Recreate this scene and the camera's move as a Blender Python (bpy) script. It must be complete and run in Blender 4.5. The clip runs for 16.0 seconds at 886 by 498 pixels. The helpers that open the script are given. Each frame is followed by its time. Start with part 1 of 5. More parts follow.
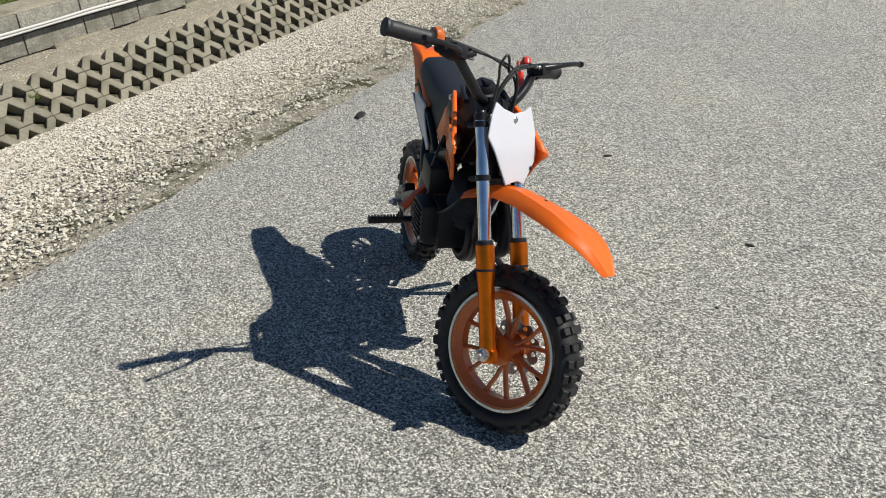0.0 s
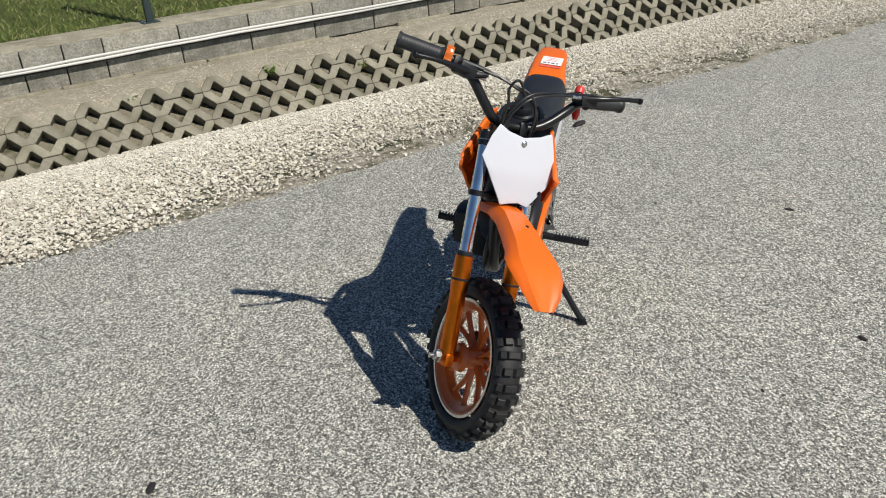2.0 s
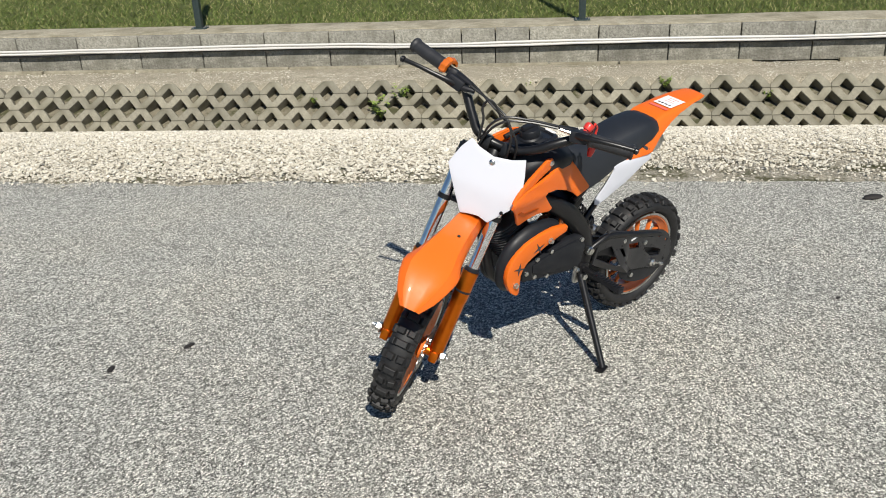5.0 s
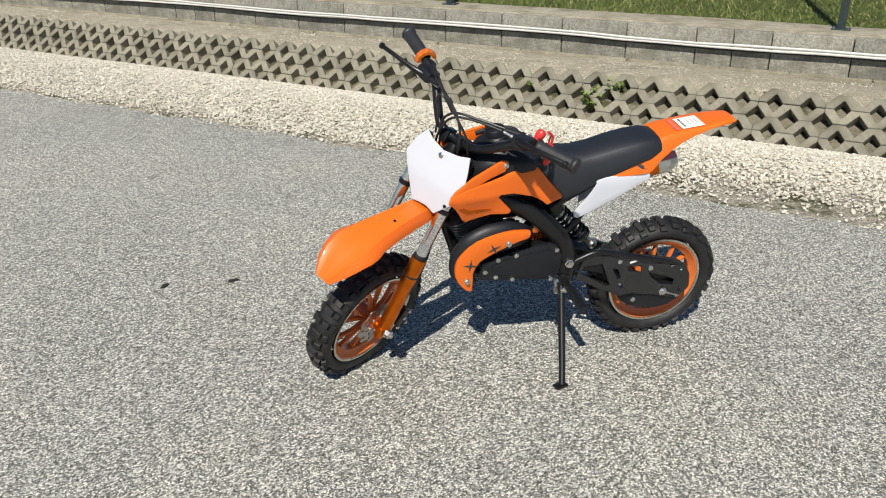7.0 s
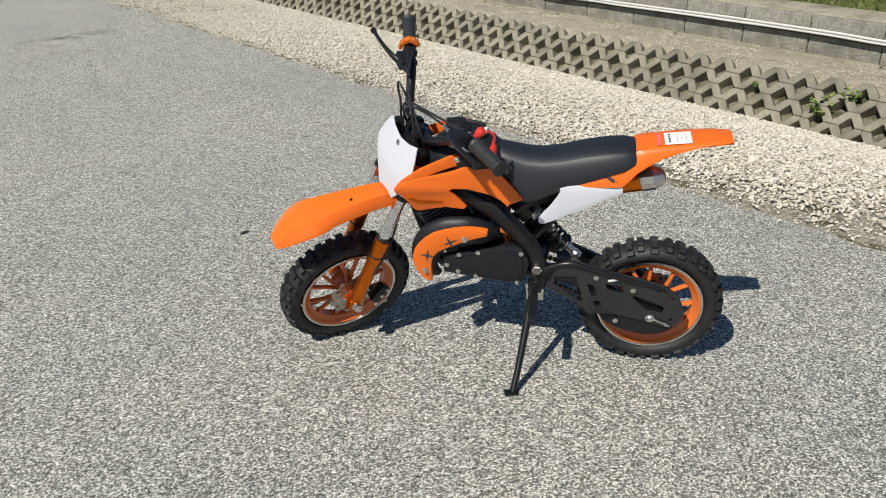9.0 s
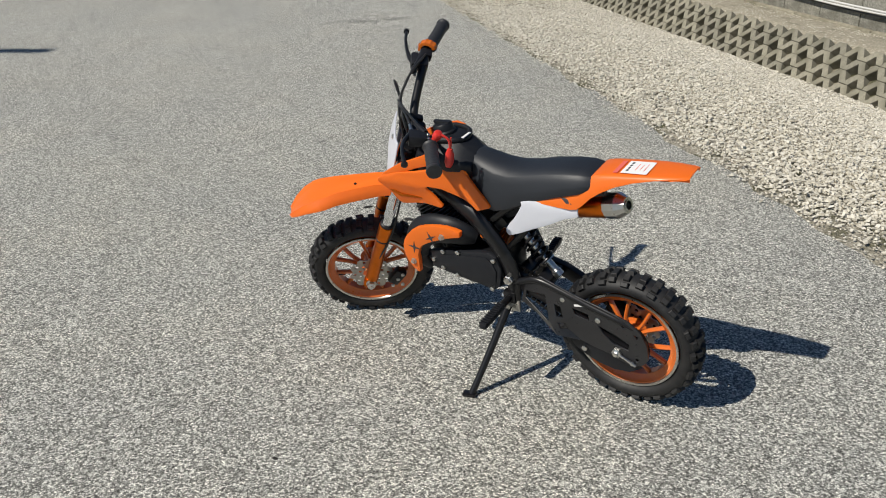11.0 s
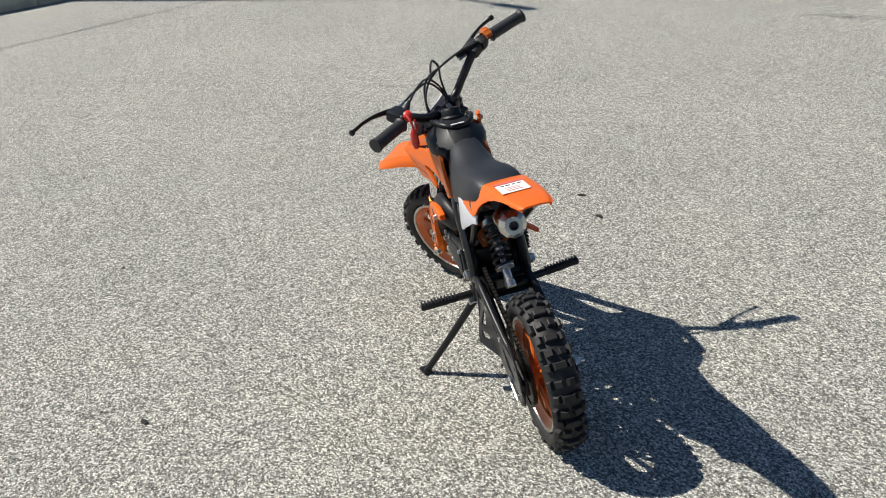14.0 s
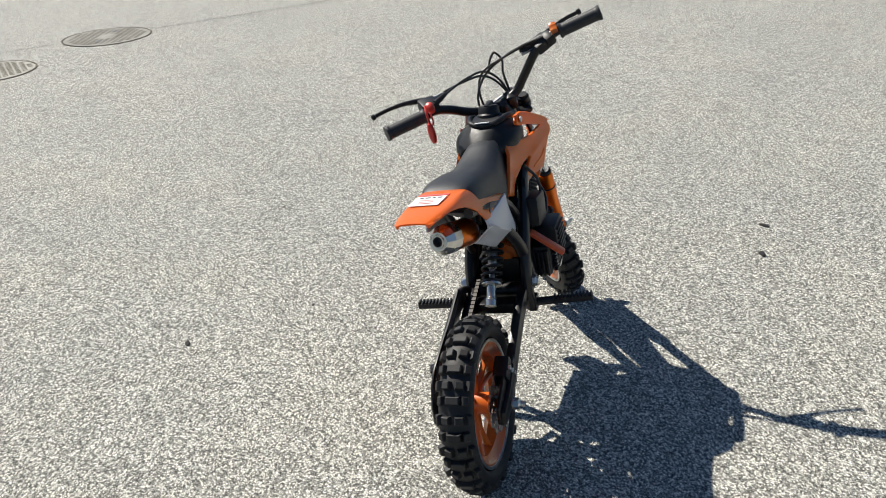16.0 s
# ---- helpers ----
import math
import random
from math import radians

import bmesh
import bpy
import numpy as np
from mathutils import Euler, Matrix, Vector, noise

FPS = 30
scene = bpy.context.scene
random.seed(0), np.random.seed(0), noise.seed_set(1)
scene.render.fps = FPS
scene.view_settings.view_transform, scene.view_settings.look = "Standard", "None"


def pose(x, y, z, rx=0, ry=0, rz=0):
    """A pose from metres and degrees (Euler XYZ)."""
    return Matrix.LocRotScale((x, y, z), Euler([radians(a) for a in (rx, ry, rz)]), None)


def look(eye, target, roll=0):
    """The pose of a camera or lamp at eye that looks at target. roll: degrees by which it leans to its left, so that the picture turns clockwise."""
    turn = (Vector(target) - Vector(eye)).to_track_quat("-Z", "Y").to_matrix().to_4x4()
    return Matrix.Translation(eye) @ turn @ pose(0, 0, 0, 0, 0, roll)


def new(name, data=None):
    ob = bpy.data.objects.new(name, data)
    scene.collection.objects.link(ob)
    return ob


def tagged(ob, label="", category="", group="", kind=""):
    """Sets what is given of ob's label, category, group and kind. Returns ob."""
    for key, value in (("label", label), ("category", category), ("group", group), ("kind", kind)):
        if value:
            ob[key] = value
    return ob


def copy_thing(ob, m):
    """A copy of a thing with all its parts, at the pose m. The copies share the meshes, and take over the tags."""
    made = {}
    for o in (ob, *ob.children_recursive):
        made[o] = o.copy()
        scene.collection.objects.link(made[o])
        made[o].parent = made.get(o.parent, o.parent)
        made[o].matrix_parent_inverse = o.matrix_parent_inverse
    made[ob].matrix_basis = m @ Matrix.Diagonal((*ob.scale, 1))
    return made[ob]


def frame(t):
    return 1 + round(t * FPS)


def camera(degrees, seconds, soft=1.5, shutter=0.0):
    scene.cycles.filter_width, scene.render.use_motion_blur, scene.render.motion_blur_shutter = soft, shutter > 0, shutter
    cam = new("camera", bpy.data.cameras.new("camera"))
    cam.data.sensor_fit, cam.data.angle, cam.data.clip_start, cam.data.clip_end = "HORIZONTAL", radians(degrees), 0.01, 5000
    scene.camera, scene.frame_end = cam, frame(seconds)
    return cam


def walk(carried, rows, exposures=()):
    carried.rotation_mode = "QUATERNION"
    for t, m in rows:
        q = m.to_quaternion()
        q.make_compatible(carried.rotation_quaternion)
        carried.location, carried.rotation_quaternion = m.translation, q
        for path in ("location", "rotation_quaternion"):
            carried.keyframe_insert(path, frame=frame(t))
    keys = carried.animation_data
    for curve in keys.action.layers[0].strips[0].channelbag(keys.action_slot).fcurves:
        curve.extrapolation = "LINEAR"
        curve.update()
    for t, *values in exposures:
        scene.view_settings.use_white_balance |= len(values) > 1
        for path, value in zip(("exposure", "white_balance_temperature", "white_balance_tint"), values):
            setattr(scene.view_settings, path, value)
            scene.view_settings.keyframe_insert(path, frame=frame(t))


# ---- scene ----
cam = camera(56.8, 16.0, soft=1.0)
PATH = [
    (0, (2.269, -0.361, 1.235), (0.524, -0.106, 0.291), -4.7),
    (0.5, (2.316, -0.148, 1.242), (0.551, -0.112, 0.303), -4.3),
    (1, (2.359, 0.064, 1.24), (0.592, -0.122, 0.321), -4.3),
    (1.5, (2.348, 0.267, 1.235), (0.602, -0.126, 0.341), -4.6),
    (2, (2.314, 0.465, 1.244), (0.63, -0.147, 0.356), -4.3),
    (2.5, (2.265, 0.68, 1.251), (0.678, -0.147, 0.359), -3.4),
    (3, (2.175, 0.895, 1.257), (0.697, -0.122, 0.372), -2.0),
    (3.5, (2.065, 1.048, 1.24), (0.696, -0.122, 0.369), -2.1),
    (4, (1.921, 1.226, 1.238), (0.674, -0.082, 0.382), -2.6),
    (4.5, (1.804, 1.376, 1.23), (0.68, -0.052, 0.394), -2.1),
    (4.7, (1.762, 1.443, 1.222), (0.701, -0.04, 0.399), -2.3),
    (6.8, (1.013, 1.857, 1.222), (0.623, 0.077, 0.397), -0.6),
    (7, (0.931, 1.883, 1.23), (0.627, 0.088, 0.402), -0.8),
    (7.5, (0.694, 1.942, 1.247), (0.607, 0.122, 0.422), -0.7),
    (8, (0.492, 1.946, 1.237), (0.583, 0.132, 0.4), -0.7),
    (8.2, (0.413, 1.938, 1.231), (0.561, 0.132, 0.385), -0.7),
    (10.3, (-0.445, 1.732, 1.271), (0.422, 0.142, 0.421), -1.8),
    (10.5, (-0.544, 1.702, 1.268), (0.397, 0.154, 0.419), -1.8),
    (11, (-0.734, 1.578, 1.26), (0.392, 0.159, 0.412), -1.6),
    (11.5, (-0.896, 1.418, 1.276), (0.407, 0.156, 0.434), -1.8),
    (12, (-1.085, 1.246, 1.274), (0.358, 0.156, 0.421), -1.8),
    (12.5, (-1.225, 1.06, 1.263), (0.33, 0.139, 0.407), -1.8),
    (13, (-1.332, 0.854, 1.276), (0.331, 0.133, 0.43), -2.5),
    (13.5, (-1.455, 0.633, 1.269), (0.282, 0.126, 0.417), -2.5),
    (14, (-1.526, 0.381, 1.259), (0.257, 0.096, 0.397), -2.1),
    (14.5, (-1.536, 0.156, 1.269), (0.266, 0.101, 0.403), -2.3),
    (15, (-1.532, -0.113, 1.26), (0.244, 0.066, 0.359), -2.5),
    (15.5, (-1.464, -0.331, 1.253), (0.267, 0.068, 0.335), -2.7),
    (16, (-1.336, -0.526, 1.267), (0.333, 0.104, 0.363), -3.1),
]
walk(cam, [(t, look(eye, target, roll)) for t, eye, target, roll in PATH], [(0.0, 0.145), (1.5, 0.105), (3.5, 0.195), (4.5, 0.265), (8.0, 0.235), (10.5, 0.025), (12.0, 0.025), (14.5, 0.385), (16.0, 0.455)])

import functools
import itertools

# ---------- light ----------
SUN_DIR = Vector((0.243, 0.640, 0.729)).normalized()
world = bpy.data.worlds.new("sky")
scene.world = world
world.use_nodes = True
wn = world.node_tree
wn.nodes.clear()
sky = wn.nodes.new("ShaderNodeTexSky")
sky.sky_type = "NISHITA"
sky.sun_disc = False
sky.sun_elevation = math.asin(SUN_DIR.z)
sky.sun_rotation = math.atan2(SUN_DIR.x, SUN_DIR.y)
sky.air_density, sky.dust_density, sky.ozone_density = 1.0, 0.2, 5.0
back = wn.nodes.new("ShaderNodeBackground")
back.inputs["Strength"].default_value = 0.056
wout = wn.nodes.new("ShaderNodeOutputWorld")
wn.links.new(sky.outputs[0], back.inputs["Color"])
wn.links.new(back.outputs[0], wout.inputs["Surface"])
sun_data = bpy.data.lights.new("sun", "SUN")
sun_data.energy, sun_data.angle, sun_data.color = 5.0, radians(0.53), (1.0, 0.948, 0.855)
sun = new("sun", sun_data)
sun.matrix_world = look(SUN_DIR * 30, (0, 0, 0))


# ---------- materials ----------
class Mat:
    """A principled material with a few shorthands for its nodes."""

    def __init__(self, name, color, rough=0.5, metal=0.0, spec=0.5, coat=0.0):
        self.m = bpy.data.materials.new(name)
        self.m.use_nodes = True
        self.t = self.m.node_tree
        self.p = self.t.nodes["Principled BSDF"]
        self.set("Base Color", (*color, 1))
        self.set("Roughness", rough)
        self.set("Metallic", metal)
        self.set("Specular IOR Level", spec)
        if coat:
            self.set("Coat Weight", coat)
            self.set("Coat Roughness", 0.06)
        self.co = None

    def set(self, key, value):
        self.p.inputs[key].default_value = value

    def coords(self):
        if not self.co:
            self.co = self.t.nodes.new("ShaderNodeTexCoord").outputs["Object"]
        return self.co

    def noise(self, scale, detail=4, rough=0.55, stretch=None):
        n = self.t.nodes.new("ShaderNodeTexNoise")
        n.inputs["Scale"].default_value, n.inputs["Detail"].default_value, n.inputs["Roughness"].default_value = scale, detail, rough
        c = self.coords()
        if stretch:
            mp = self.t.nodes.new("ShaderNodeMapping")
            mp.inputs["Scale"].default_value = stretch
            self.t.links.new(c, mp.inputs["Vector"])
            c = mp.outputs[0]
        self.t.links.new(c, n.inputs["Vector"])
        return n.outputs["Fac"]

    def voronoi(self, scale, out="Color", feature="F1", jitter=1.0):
        n = self.t.nodes.new("ShaderNodeTexVoronoi")
        n.feature = feature
        n.inputs["Scale"].default_value = scale
        n.inputs["Randomness"].default_value = jitter
        self.t.links.new(self.coords(), n.inputs["Vector"])
        return n.outputs[out]

    def ramp(self, fac, stops, interp="LINEAR"):
        r = self.t.nodes.new("ShaderNodeValToRGB")
        r.color_ramp.interpolation = interp
        e = r.color_ramp.elements
        while len(e) < len(stops):
            e.new(0.5)
        for el, (pos, col) in zip(e, stops):
            el.position = pos
            el.color = (*col, 1) if len(col) == 3 else col
        self.t.links.new(fac, r.inputs["Fac"])
        return r.outputs["Color"]

    def mix(self, fac, a, b, mode="MIX"):
        n = self.t.nodes.new("ShaderNodeMix")
        n.data_type, n.blend_type = "RGBA", mode
        for key, v in ((0, fac), (6, a), (7, b)):
            if isinstance(v, (int, float)):
                n.inputs[key].default_value = v
            elif isinstance(v, tuple):
                n.inputs[key].default_value = (*v, 1)
            else:
                self.t.links.new(v, n.inputs[key])
        return n.outputs[2]

    def math(self, op, a, b=0.0):
        n = self.t.nodes.new("ShaderNodeMath")
        n.operation = op
        for k, v in enumerate((a, b)):
            if isinstance(v, (int, float)):
                n.inputs[k].default_value = v
            else:
                self.t.links.new(v, n.inputs[k])
        return n.outputs[0]

    def rand(self):
        return self.t.nodes.new("ShaderNodeObjectInfo").outputs["Random"]

    def island(self):
        return self.t.nodes.new("ShaderNodeNewGeometry").outputs["Random Per Island"]

    def link(self, out, key):
        self.t.links.new(out, self.p.inputs[key])

    def bump(self, height, strength=0.3, distance=0.002):
        b = self.t.nodes.new("ShaderNodeBump")
        b.inputs["Strength"].default_value, b.inputs["Distance"].default_value = strength, distance
        self.t.links.new(height, b.inputs["Height"])
        self.t.links.new(b.outputs[0], self.p.inputs["Normal"])


def plastic(name, color, rough, coat=0.0, dust=0.12, scale=35, spec=0.5):
    m = Mat(name, color, rough, coat=coat, spec=spec)
    d = m.ramp(m.noise(scale, 6, 0.65), [(0.42, (0, 0, 0)), (0.75, (1, 1, 1))])
    m.link(m.mix(m.math("MULTIPLY", d, dust), color, tuple(min(1, c * 0.6 + 0.16) for c in color)), "Base Color")
    m.link(m.math("ADD", m.math("MULTIPLY", m.noise(90, 3), 0.16), rough - 0.08), "Roughness")
    m.bump(m.noise(260, 3), 0.05, 0.001)
    return m.m


def metal(name, color, rough, scratch=0.12):
    m = Mat(name, color, rough, 1.0)
    m.link(m.math("ADD", m.math("MULTIPLY", m.noise(70, 5, 0.6), scratch * 2), rough - scratch), "Roughness")
    m.link(m.mix(m.ramp(m.noise(24, 5), [(0.45, (0, 0, 0)), (0.8, (1, 1, 1))]), color, tuple(c * 0.72 for c in color)), "Base Color")
    return m.m


ORANGE = plastic("orange_plastic", (0.88, 0.180, 0.014), 0.42, coat=0.40, dust=0.02, spec=0.40)
shine = ORANGE.node_tree
glow = shine.nodes.new("ShaderNodeBsdfTranslucent")
glow.inputs["Color"].default_value = (0.90, 0.22, 0.015, 1)
share = shine.nodes.new("ShaderNodeMixShader")
share.inputs[0].default_value = 0.27
shine.links.new(shine.nodes["Principled BSDF"].outputs[0], share.inputs[1])
shine.links.new(glow.outputs[0], share.inputs[2])
shine.links.new(share.outputs[0], shine.nodes["Material Output"].inputs["Surface"])
WHITE = plastic("white_plastic", (0.55, 0.565, 0.62), 0.35, coat=0.2, dust=0.05)
RED = plastic("red_plastic", (0.58, 0.030, 0.022), 0.36)
BLACK = plastic("black_paint", (0.006, 0.006, 0.007), 0.34, dust=0.02, spec=0.40)
BLACK_PL = plastic("black_plastic", (0.009, 0.010, 0.013), 0.47, dust=0.03, spec=0.30)
RUBBER_GRIP = plastic("grip_rubber", (0.016, 0.017, 0.020), 0.55, dust=0.08)
CABLE = plastic("cable_sheath", (0.012, 0.012, 0.013), 0.4)
CHROME = metal("chrome", (0.82, 0.83, 0.86), 0.09, 0.05)
STEEL = metal("zinc_steel", (0.62, 0.61, 0.58), 0.30)
ALU = metal("cast_aluminium", (0.50, 0.50, 0.50), 0.42)
ANODIZED = metal("orange_anodised", (0.70, 0.165, 0.012), 0.34, 0.08)
RIM_ORANGE = plastic("orange_rim_paint", (0.60, 0.135, 0.018), 0.30, coat=0.3, dust=0.10)
AMBER = plastic("amber_plastic", (0.52, 0.115, 0.006), 0.2, coat=0.5)
STICKER = plastic("white_sticker", (0.75, 0.74, 0.73), 0.4)
STICKER_RED = plastic("red_sticker", (0.70, 0.13, 0.10), 0.4)
DISC = metal("disc_steel", (0.40, 0.385, 0.36), 0.36)
CHAIN = metal("oiled_chain", (0.045, 0.043, 0.041), 0.45)
# cylinder fins: dark grey, a little paler than the black paint
FIN = plastic("dark_grey_casting", (0.040, 0.041, 0.044), 0.38, spec=0.6)
GUARD = plastic("glossy_black_plastic", (0.012, 0.012, 0.014), 0.30, dust=0.03, spec=0.6)
BAR_RED = plastic("red_orange_plastic", (0.62, 0.085, 0.022), 0.38)
# black for print, and for plates that stand in for shaded openings
INK_HOLE = plastic("ink_and_hole_black", (0.03, 0.03, 0.035), 0.5)

tm = Mat("tyre_rubber", (0.02, 0.02, 0.02), 0.62)
tm.link(tm.mix(tm.ramp(tm.noise(45, 6, 0.7), [(0.40, (0, 0, 0)), (0.72, (1, 1, 1))]), (0.006, 0.006, 0.007), (0.017, 0.0167, 0.0165)), "Base Color")
tm.bump(tm.noise(320, 4), 0.25, 0.001)
TYRE = tm.m

sm = Mat("seat_vinyl", (0.02, 0.02, 0.024), 0.52)
sm.link(sm.mix(sm.noise(14, 5, 0.6), (0.008, 0.010, 0.014), (0.015, 0.018, 0.024)), "Base Color")
sm.bump(sm.voronoi(420, "Distance"), 0.16, 0.0008)
SEAT = sm.m

# light asphalt of pale chippings
am = Mat("asphalt", (0.2, 0.2, 0.2), 0.86, spec=0.35)
flat = am.coords()
shift = am.t.nodes.new("ShaderNodeTexNoise")
shift.inputs["Scale"].default_value, shift.inputs["Detail"].default_value = 320, 2
am.t.links.new(flat, shift.inputs["Vector"])
push = am.t.nodes.new("ShaderNodeVectorMath")
push.operation = "MULTIPLY_ADD"
push.inputs[1].default_value = (0.0035, 0.0035, 0.0035)
am.t.links.new(shift.outputs["Color"], push.inputs[0])
am.t.links.new(flat, push.inputs[2])
am.co = push.outputs[0]
cell = am.voronoi(225)
chips = am.ramp(cell, [(0.25, (0.035, 0.035, 0.032)), (0.39, (0.150, 0.149, 0.135)), (0.50, (0.350, 0.348, 0.317)), (0.61, (0.63, 0.627, 0.575)), (0.75, (0.96, 0.955, 0.885))])
grit = am.ramp(am.voronoi(430), [(0.24, (0.06, 0.06, 0.055)), (0.5, (0.35, 0.35, 0.32)), (0.76, (0.84, 0.84, 0.775))])
gap = am.ramp(am.voronoi(225, "Distance", "DISTANCE_TO_EDGE"), [(0.0, (0.26, 0.26, 0.265)), (0.08, (0.68, 0.68, 0.68)), (0.20, (1, 1, 1))])
col = am.mix(1.0, am.mix(0.36, chips, grit), gap, "MULTIPLY")
am.co = flat
for scale, low, high in ((105, 0.84, 1.16), (52, 0.92, 1.08), (22, 0.90, 1.10), (8, 0.96, 1.04)):
    speck = am.ramp(am.noise(scale, 3, 0.7), [(0.34, (low, low, low)), (0.66, (high, high, high * 0.995))])
    col = am.mix(1.0, col, speck, "MULTIPLY")
tone = am.ramp(am.noise(0.8, 6, 0.62), [(0.30, (1.00, 1.00, 1.005)), (0.70, (1.17, 1.16, 1.14))])
warm = am.ramp(am.noise(1.7, 5, 0.6), [(0.46, (1, 1, 1)), (0.66, (1.012, 1.0, 0.982))])
col = am.mix(1.0, col, warm, "MULTIPLY")
col = am.mix(1.0, col, tone, "MULTIPLY")
spots = am.ramp(am.noise(5.5, 5, 0.7), [(0.62, (1, 1, 1)), (0.74, (0.86, 0.86, 0.865))])
am.link(am.mix(1.0, col, spots, "MULTIPLY"), "Base Color")
am.bump(am.math("ADD", am.math("MULTIPLY", cell, 0.6), am.noise(240, 3, 0.6)), 0.8, 0.005)
ASPHALT = am.m

dm = Mat("verge_soil", (0.2, 0.17, 0.12), 0.95, spec=0.2)
soil = dm.mix(dm.noise(9, 8, 0.7), (0.205, 0.185, 0.140), (0.44, 0.405, 0.325))
pebble = dm.ramp(dm.voronoi(120), [(0.0, (0.20, 0.18, 0.135)), (0.5, (0.36, 0.335, 0.27)), (0.8, (0.52, 0.49, 0.41)), (1.0, (0.72, 0.69, 0.61))])
soil = dm.mix(dm.ramp(dm.noise(14, 6, 0.7), [(0.36, (0, 0, 0)), (0.58, (0.9, 0.9, 0.9))]), soil, pebble)
dm.link(dm.mix(dm.ramp(dm.noise(3.8, 8, 0.75), [(0.495, (0, 0, 0)), (0.58, (0.9, 0.9, 0.9))]), soil, (0.072, 0.072, 0.030)), "Base Color")
dm.bump(dm.math("ADD", dm.noise(60, 8, 0.75), dm.math("MULTIPLY", dm.voronoi(95, "Distance"), 0.7)), 0.9, 0.012)
SOIL = dm.m

xm = Mat("sandy_bench", (0.3, 0.26, 0.2), 0.95, spec=0.2)
sand = xm.mix(xm.noise(7, 9, 0.75), (0.165, 0.146, 0.106), (0.395, 0.358, 0.275))
sand = xm.mix(xm.ramp(xm.voronoi(160), [(0.55, (0, 0, 0)), (0.85, (0.8, 0.8, 0.8))]), sand, (0.53, 0.49, 0.40))
xm.link(xm.mix(xm.ramp(xm.noise(2.2, 7, 0.7, (1, 4, 1)), [(0.55, (0, 0, 0)), (0.68, (0.7, 0.7, 0.7))]), sand, (0.150, 0.138, 0.092)), "Base Color")
xm.bump(xm.noise(70, 8, 0.8), 0.9, 0.012)
BENCH = xm.m

# soil in the paver holes, coloured darker to deepen the shade there
hm = Mat("hole_soil", (0.2, 0.17, 0.12), 0.95, spec=0.2)
dirt = hm.mix(hm.noise(22, 8, 0.75), (0.095, 0.083, 0.056), (0.34, 0.31, 0.235))
hm.link(hm.mix(hm.ramp(hm.noise(6, 6, 0.7), [(0.50, (0, 0, 0)), (0.60, (0.85, 0.85, 0.85))]), dirt, (0.062, 0.066, 0.028)), "Base Color")
hm.bump(hm.noise(80, 8, 0.8), 1.0, 0.014)
FILL = hm.m

vm = Mat("gravel_bed", (0.4, 0.37, 0.3), 0.95, spec=0.2)
vm.link(vm.ramp(vm.voronoi(55), [(0.0, (0.17, 0.150, 0.105)), (0.4, (0.30, 0.272, 0.205)), (1.0, (0.50, 0.465, 0.385))]), "Base Color")
vm.bump(vm.voronoi(55, "Distance"), 0.5, 0.008)
GRAVEL_BED = vm.m

gm = Mat("white_gravel", (0.6, 0.57, 0.5), 0.9, spec=0.25)
gm.link(gm.mix(gm.noise(55, 5), gm.ramp(gm.island(), [(0.0, (0.23, 0.205, 0.150)), (0.18, (0.49, 0.452, 0.368)), (0.55, (0.690, 0.652, 0.558)), (1.0, (0.86, 0.825, 0.738))]), (0.56, 0.525, 0.440)), "Base Color")
gm.bump(gm.noise(180, 4), 0.3, 0.003)
GRAVEL = gm.m


def stone_like(name, a, b, stain, bumpiness=0.4, grain=34):
    m = Mat(name, a, 0.92, spec=0.25)
    base = m.mix(m.ramp(m.noise(grain, 9, 0.78), [(0.36, (0, 0, 0)), (0.64, (1, 1, 1))]), a, b)
    base = m.mix(m.ramp(m.noise(4.2, 7, 0.68), [(0.46, (0, 0, 0)), (0.66, (1, 1, 1))]), base, stain)
    base = m.mix(1.0, base, m.ramp(m.rand(), [(0.0, (0.84, 0.84, 0.84)), (1.0, (1.12, 1.11, 1.09))]), "MULTIPLY")
    m.link(base, "Base Color")
    m.bump(m.noise(150, 7, 0.7), bumpiness, 0.006)
    return m.m


PAVER = stone_like("paver_concrete", (0.185, 0.173, 0.134), (0.290, 0.274, 0.216), (0.112, 0.106, 0.074))
BLOCK = stone_like("wall_block", (0.150, 0.145, 0.122), (0.43, 0.418, 0.360), (0.135, 0.129, 0.104), 1.0, 62)
COPING = stone_like("coping_concrete", (0.245, 0.225, 0.170), (0.400, 0.372, 0.290), (0.190, 0.172, 0.120), 0.8)
MORTAR = stone_like("mortar", (0.05, 0.047, 0.040), (0.09, 0.085, 0.072), (0.04, 0.038, 0.032))
PIPE_WHITE = plastic("white_pvc", (0.58, 0.57, 0.545), 0.45, dust=0.4)
POST_GREEN = plastic("dark_green_paint", (0.02, 0.035, 0.035), 0.45)
LEAF = plastic("weed_leaf", (0.20, 0.28, 0.05), 0.6)
st = Mat("damp_stain", (0.05, 0.05, 0.052), 0.8, spec=0.3)
st.link(st.math("MULTIPLY", st.ramp(st.noise(6, 6, 0.7), [(0.38, (0, 0, 0)), (0.62, (1, 1, 1))]), 0.34), "Alpha")
STAIN = st.m
DEAD_LEAF = plastic("dark_bark", (0.014, 0.012, 0.011), 0.8, dust=0.03)
LID = stone_like("lid_concrete", (0.30, 0.295, 0.262), (0.44, 0.435, 0.39), (0.24, 0.232, 0.20))
IRON = stone_like("cast_iron", (0.12, 0.105, 0.085), (0.19, 0.17, 0.14), (0.075, 0.068, 0.06))
KERB = stone_like("kerb_concrete", (0.42, 0.41, 0.37), (0.54, 0.53, 0.48), (0.34, 0.33, 0.29))
SEAM = Mat("bitumen_seam", (0.035, 0.035, 0.036), 0.7)
